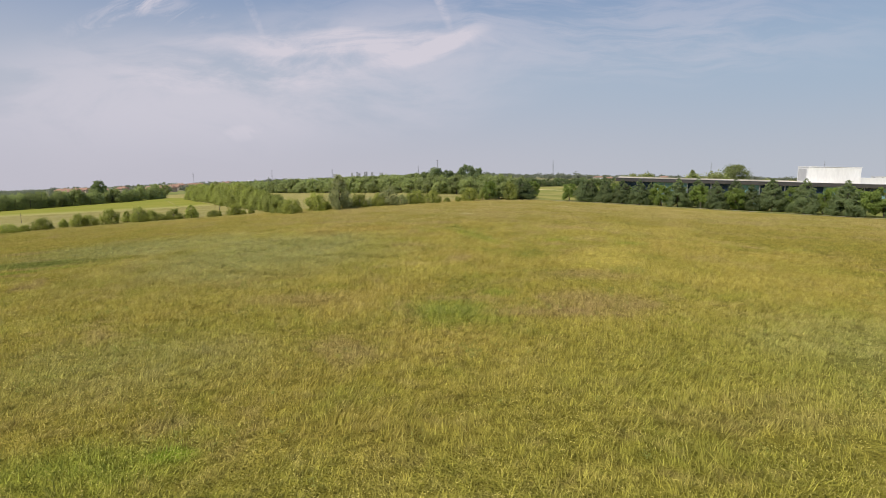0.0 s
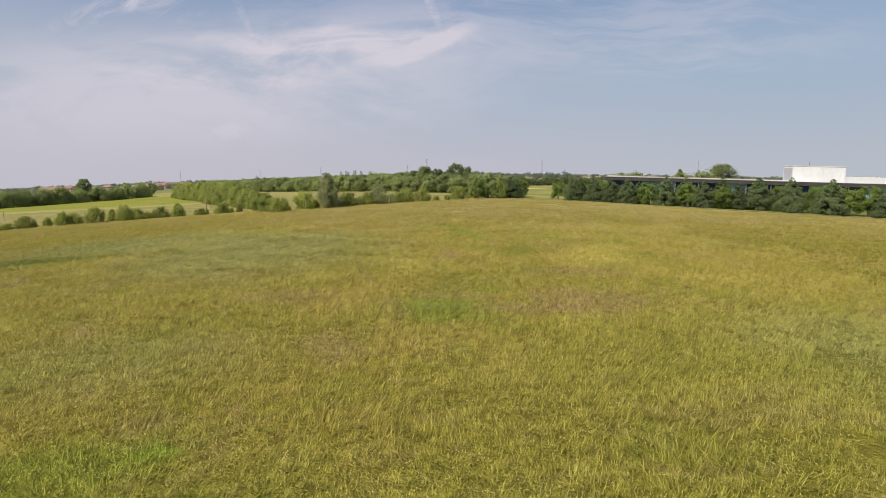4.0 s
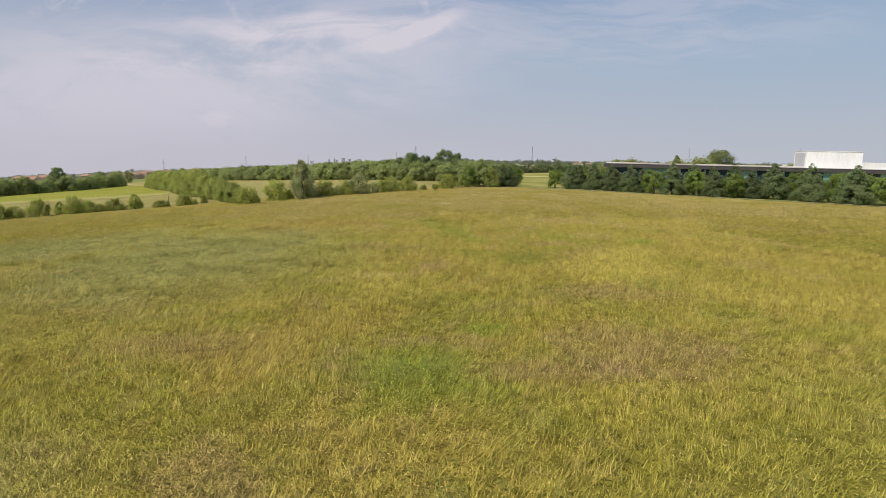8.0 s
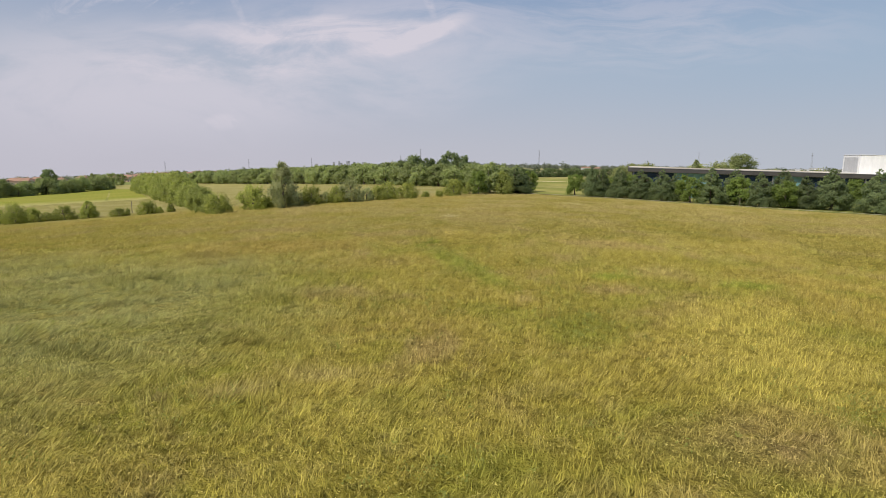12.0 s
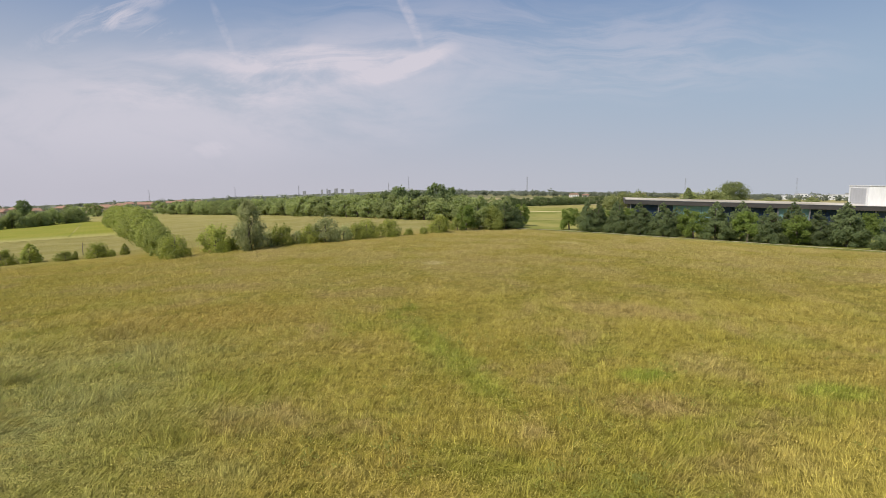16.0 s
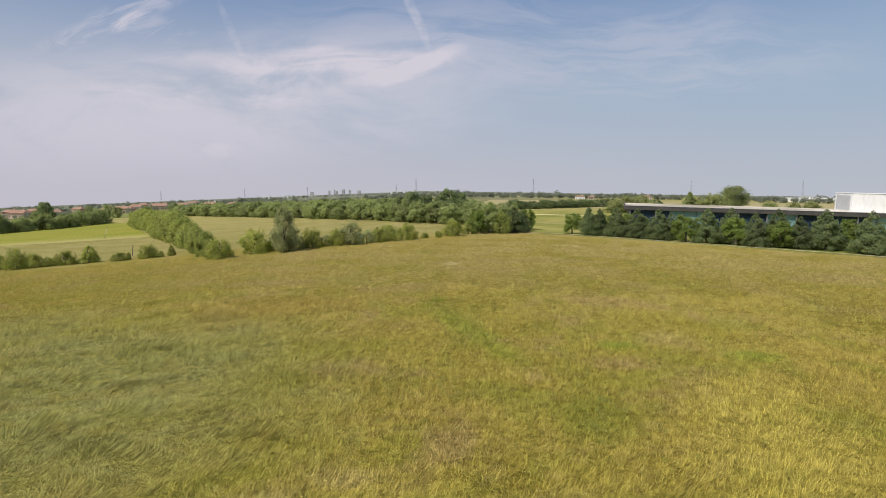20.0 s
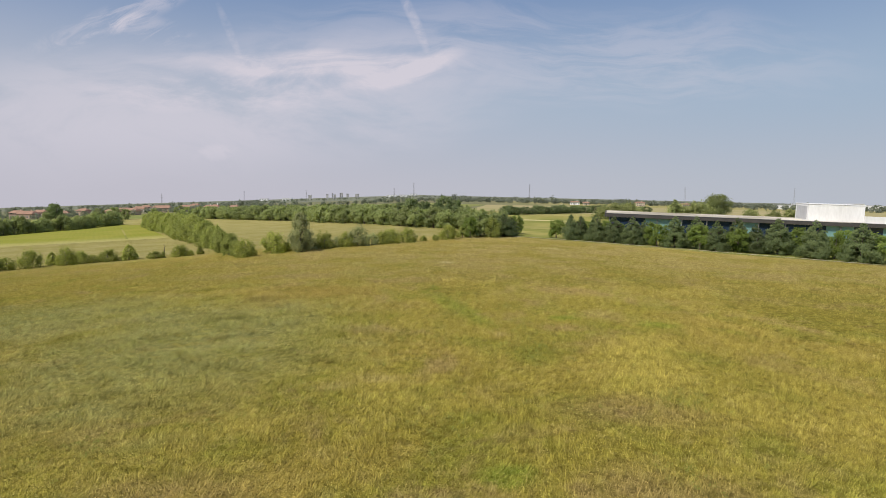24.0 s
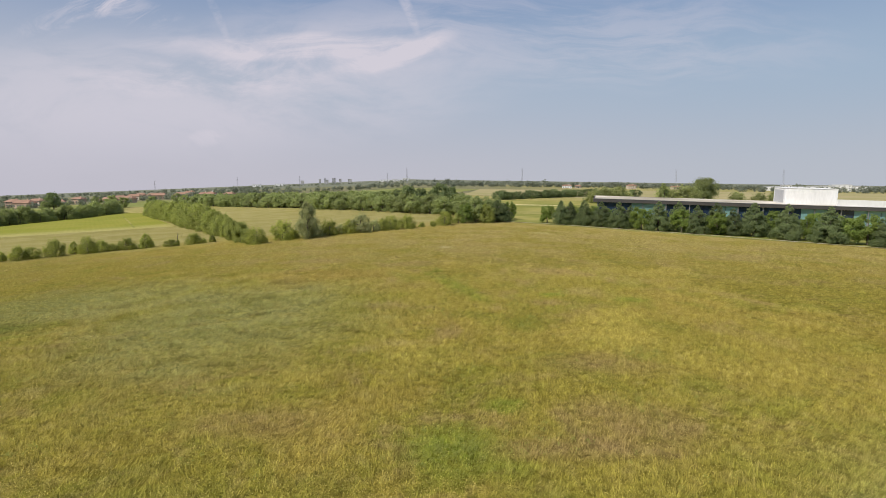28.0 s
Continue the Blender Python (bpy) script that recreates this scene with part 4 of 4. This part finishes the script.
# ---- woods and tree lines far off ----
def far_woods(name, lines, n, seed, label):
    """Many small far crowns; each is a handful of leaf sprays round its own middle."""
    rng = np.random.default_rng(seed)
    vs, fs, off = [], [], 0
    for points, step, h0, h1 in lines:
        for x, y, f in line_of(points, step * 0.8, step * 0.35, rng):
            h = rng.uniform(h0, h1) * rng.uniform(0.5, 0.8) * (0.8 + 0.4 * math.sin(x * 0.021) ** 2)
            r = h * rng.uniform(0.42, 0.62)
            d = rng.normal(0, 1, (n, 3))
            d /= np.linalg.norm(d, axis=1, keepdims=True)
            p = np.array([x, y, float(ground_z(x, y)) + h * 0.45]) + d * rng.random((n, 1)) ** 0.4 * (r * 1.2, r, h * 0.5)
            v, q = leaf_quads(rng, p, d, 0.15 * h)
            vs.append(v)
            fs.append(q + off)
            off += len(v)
    ob = new(name, mesh_from(name, np.concatenate(vs), np.concatenate(fs), M_FAR_HAZED))
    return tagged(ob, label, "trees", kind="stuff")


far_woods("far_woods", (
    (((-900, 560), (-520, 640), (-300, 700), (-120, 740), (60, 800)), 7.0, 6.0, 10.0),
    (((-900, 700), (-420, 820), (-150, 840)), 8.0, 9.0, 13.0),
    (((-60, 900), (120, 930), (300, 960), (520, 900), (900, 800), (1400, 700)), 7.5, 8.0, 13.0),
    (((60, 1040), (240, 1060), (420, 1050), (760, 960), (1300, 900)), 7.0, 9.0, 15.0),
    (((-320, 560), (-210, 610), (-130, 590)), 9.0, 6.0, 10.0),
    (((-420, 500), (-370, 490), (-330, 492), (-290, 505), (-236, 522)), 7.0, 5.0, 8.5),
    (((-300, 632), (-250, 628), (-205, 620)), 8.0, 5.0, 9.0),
    (((430, 760), (520, 770), (640, 750)), 8.0, 7.0, 11.0)), 100, 31, "green woods and tree lines on the horizon, haze painted into the leaves")
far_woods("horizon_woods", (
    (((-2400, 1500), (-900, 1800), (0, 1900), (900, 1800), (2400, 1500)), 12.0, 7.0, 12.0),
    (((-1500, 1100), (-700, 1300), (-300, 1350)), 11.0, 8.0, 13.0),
    (((100, 1300), (500, 1350), (1100, 1250), (1700, 1100)), 11.0, 8.0, 13.0)), 80, 32, "dark woods far off along the whole horizon, haze painted into the leaves")


# ---- the hay meadow's grass ----
def inside_meadow(x, y):
    edge = np.interp(x, (-132, -84, -33, 7, 12, 22, 34, 57, 74, 104), (91.6, 117.3, 123.6, 146.3, 160.8, 157.0, 153.2, 138.5, 124.7, 97.0))
    return y < edge - 0.3


LUMP_TABLE = np.random.default_rng(77).random((256, 256))


def lumps(x, y, size, shift=0):
    """Smooth uneven lumps of about that size, from 0 to 1."""
    u, v = x / size + 31.7 * shift, y / size + 17.3 * shift
    i, j = np.floor(u).astype(int), np.floor(v).astype(int)
    f, g = u - i, v - j
    f, g = f * f * (3 - 2 * f), g * g * (3 - 2 * g)
    at = lambda p, q: LUMP_TABLE[p & 255, q & 255]
    return (at(i, j) * (1 - f) + at(i + 1, j) * f) * (1 - g) + (at(i, j + 1) * (1 - f) + at(i + 1, j + 1) * f) * g


def laid(x, y):
    """How far the wind has laid the tall grass, most of all in the grey-green stand."""
    return np.clip(np.exp(-((x + 16.0) / 12.0) ** 2 - ((y - 58.0) / 20.0) ** 2) + 0.35 * np.exp(-((x - 20.0) / 9.0) ** 2 - ((y - 26.0) / 12.0) ** 2), 0.0, 1.0)


def stand(x, y):
    """Height of the stand, about 1: tussocks and hollows at three sizes, deeper swirls where it is laid."""
    f = 0.40 * lumps(x, y, 2.6, 1) + 0.66 * lumps(x, y, 0.85, 2) + 0.66 * lumps(x, y, 0.34, 3)
    swirl = lumps(x + 0.5 * y, y * 1.5, 1.5, 4) - 0.5
    return np.clip(0.14 + f + 2.9 * laid(x, y) * swirl, 0.12, 2.3)


def grass_mesh(name, rng, x, y, height, width, blades, mat):
    """Tufts of blades that spread from one root and lean a little with the wind."""
    gust = 0.5 * (lumps(x, y, 4.0, 5) - 0.4) + 0.4 * (lumps(x, y, 1.1, 6) - 0.5) + 2.3 * laid(x, y) * (lumps(x, y * 1.4, 1.7, 7) - 0.30)
    sway = 0.7 * (lumps(x, y, 2.2, 8) - 0.5) * (1.0 + laid(x, y))
    tuft = rng.uniform(0.75, 1.25, len(x))
    gust, sway, tuft, height = (np.repeat(v, blades) for v in (gust, sway, tuft, height))
    x = np.repeat(x, blades) + rng.normal(0, width * 3.2, len(x) * blades)
    y = np.repeat(y, blades) + rng.normal(0, width * 3.2, len(y) * blades)
    n = len(x)
    z = ground_z(x, y)
    az = rng.uniform(0, 2 * np.pi, n)
    lean = rng.uniform(0.15, 0.95, n)
    hgt = height * tuft * rng.uniform(0.6, 1.2, n)
    w = width * rng.uniform(0.6, 1.4, n)
    tipx = x + hgt * (np.cos(az) * lean + 0.12 + gust)
    tipy = y + hgt * (np.sin(az) * lean + 0.05 + sway)
    turn = az + rng.normal(0, 0.6, n)
    sx, sy = -np.sin(turn) * w / 2, np.cos(turn) * w / 2
    root = np.stack([x, y, z - 0.02], -1)
    side = np.stack([sx, sy, np.zeros(n)], -1)
    tip = np.stack([tipx, tipy, z + hgt * (0.95 - 0.35 * lean)], -1)
    verts = np.stack([root + side, tip, root - side], 1).reshape(-1, 3)
    i = np.arange(n)[:, None] * 3
    me = mesh_from(name, verts, i + np.array([[0, 1, 2]]), mat)
    tag = me.attributes.new("tip", "FLOAT", "POINT")
    tag.data.foreach_set("value", np.tile(np.array([0.0, 1.0, 0.0], np.float32), n))
    return me


def strew(rng, n, x0, x1, y0, y1, keep):
    x, y = rng.uniform(x0, x1, n), rng.uniform(y0, y1, n)
    ok = keep(x, y)
    return x[ok], y[ok]


def near_stand(x, y):
    """The stand that the walk passes close by; its edge is ragged."""
    rag = 14.0 * (lumps(x, y, 2.7, 11) - 0.5) + 8.0 * (lumps(x, y, 0.7, 12) - 0.5)
    return (np.abs(x) + rag < np.minimum(8 + 0.66 * y, 33.0)) & (y + 1.4 * rag < 80.0)


grass_rng = np.random.default_rng(41)
gx, gy = strew(grass_rng, 185000, -38, 38, 8, 88, near_stand)
hay = new("meadow_grass", grass_mesh("meadow_grass", grass_rng, gx, gy, 0.29 * stand(gx, gy), 0.025, 5, M_BLADE))
tagged(hay, "tall olive hay grass with buff seed heads leaning in the wind", "grass", kind="stuff")
gx, gy = strew(grass_rng, 110000, -92, 92, 20, 165, lambda x, y: inside_meadow(x, y) & ~near_stand(x, y) & (np.abs(x) < 14 + 0.85 * y))
hay = new("far_meadow_grass", grass_mesh("far_meadow_grass", grass_rng, gx, gy, 0.27 * (0.62 + 0.38 * stand(gx, gy)), 0.050, 5, M_FARBLADE))
tagged(hay, "olive hay grass of the further meadow", "grass", kind="stuff")


def seed_mesh(name, rng, x, y, size):
    """Loose seed heads that nod above the blades."""
    n = len(x)
    top = 0.29 * stand(x, y) * rng.uniform(0.72, 1.12, n) + rng.uniform(0.0, 0.07, n)
    p = np.stack([x + top * 0.3, y, ground_z(x, y) + top], -1)
    bow = np.stack([rng.normal(0.3, 0.45, n), rng.normal(-0.3, 0.45, n), np.full(n, 0.7)], -1)
    return mesh_from(name, *leaf_quads(rng, p, bow, size, 0.62), M_SEED)


gx, gy = strew(grass_rng, 560000, -38, 38, 8, 88, lambda x, y: near_stand(x, y) & (lumps(x, y, 1.9, 9) + 0.5 * lumps(x, y, 0.5, 10) > 0.50))
tagged(new("seed_heads", seed_mesh("seed_heads", grass_rng, gx, gy, 0.034)), "pale buff seed heads nodding over the hay", "grass", kind="stuff")
gx, gy = strew(grass_rng, 60000, -92, 92, 20, 150, lambda x, y: inside_meadow(x, y) & ~near_stand(x, y) & (np.abs(x) < 14 + 0.85 * y) & (lumps(x, y, 2.4, 9) > 0.45))
tagged(new("far_seed_heads", seed_mesh("far_seed_heads", grass_rng, gx, gy, 0.052)), "buff seed heads over the further hay", "grass", kind="stuff")


def weed_mesh(rng, x, y):
    """Leafy dock and thistle plants: narrow leaves round a low stem."""
    k = 22
    n = len(x)
    r = np.repeat(rng.uniform(0.10, 0.26, n), k)
    x, y = np.repeat(x, k), np.repeat(y, k)
    a = rng.uniform(0, 2 * np.pi, n * k)
    d = r * rng.random(n * k) ** 0.6
    p = np.stack([x + np.cos(a) * d, y + np.sin(a) * d, ground_z(x, y) + rng.uniform(0.2, 1.0, n * k) * r * 1.5 + 0.08], -1)
    out = np.stack([np.cos(a) * 0.4, np.sin(a) * 0.4, np.full(n * k, 0.6)], -1)
    return mesh_from("meadow_weeds", *leaf_quads(rng, p, out, 0.035), M_WEED)


clumps = grass_rng.random((70, 2)) * (60, 66) + (-28, 9)
spots = [grass_rng.normal(0, 0.8, (int(grass_rng.integers(4, 18)), 2)) + c for c in clumps]
line = np.stack([np.linspace(1.2, 5.6, 60), np.linspace(77, 61.5, 60)], -1) + grass_rng.normal(0, 0.6, (60, 2))
dark = grass_rng.normal(0, 1.0, (70, 2)) * (1.2, 1.7) + (7.7, 52.5)
lush = grass_rng.normal(0, 1.0, (90, 2)) * (1.3, 1.2) + (0.6, 31.2)
knot = grass_rng.normal(0, 1.0, (16, 2)) * (0.35, 0.4) + (1.8, 78.7)
spots = np.concatenate([*spots, line, dark, lush, knot, grass_rng.random((300, 2)) * (56, 70) + (-28, 9)])
weeds = new("meadow_weeds", weed_mesh(grass_rng, spots[:, 0], spots[:, 1]))
tagged(weeds, "dark green dock and thistle plants among the hay", "weeds", kind="stuff")
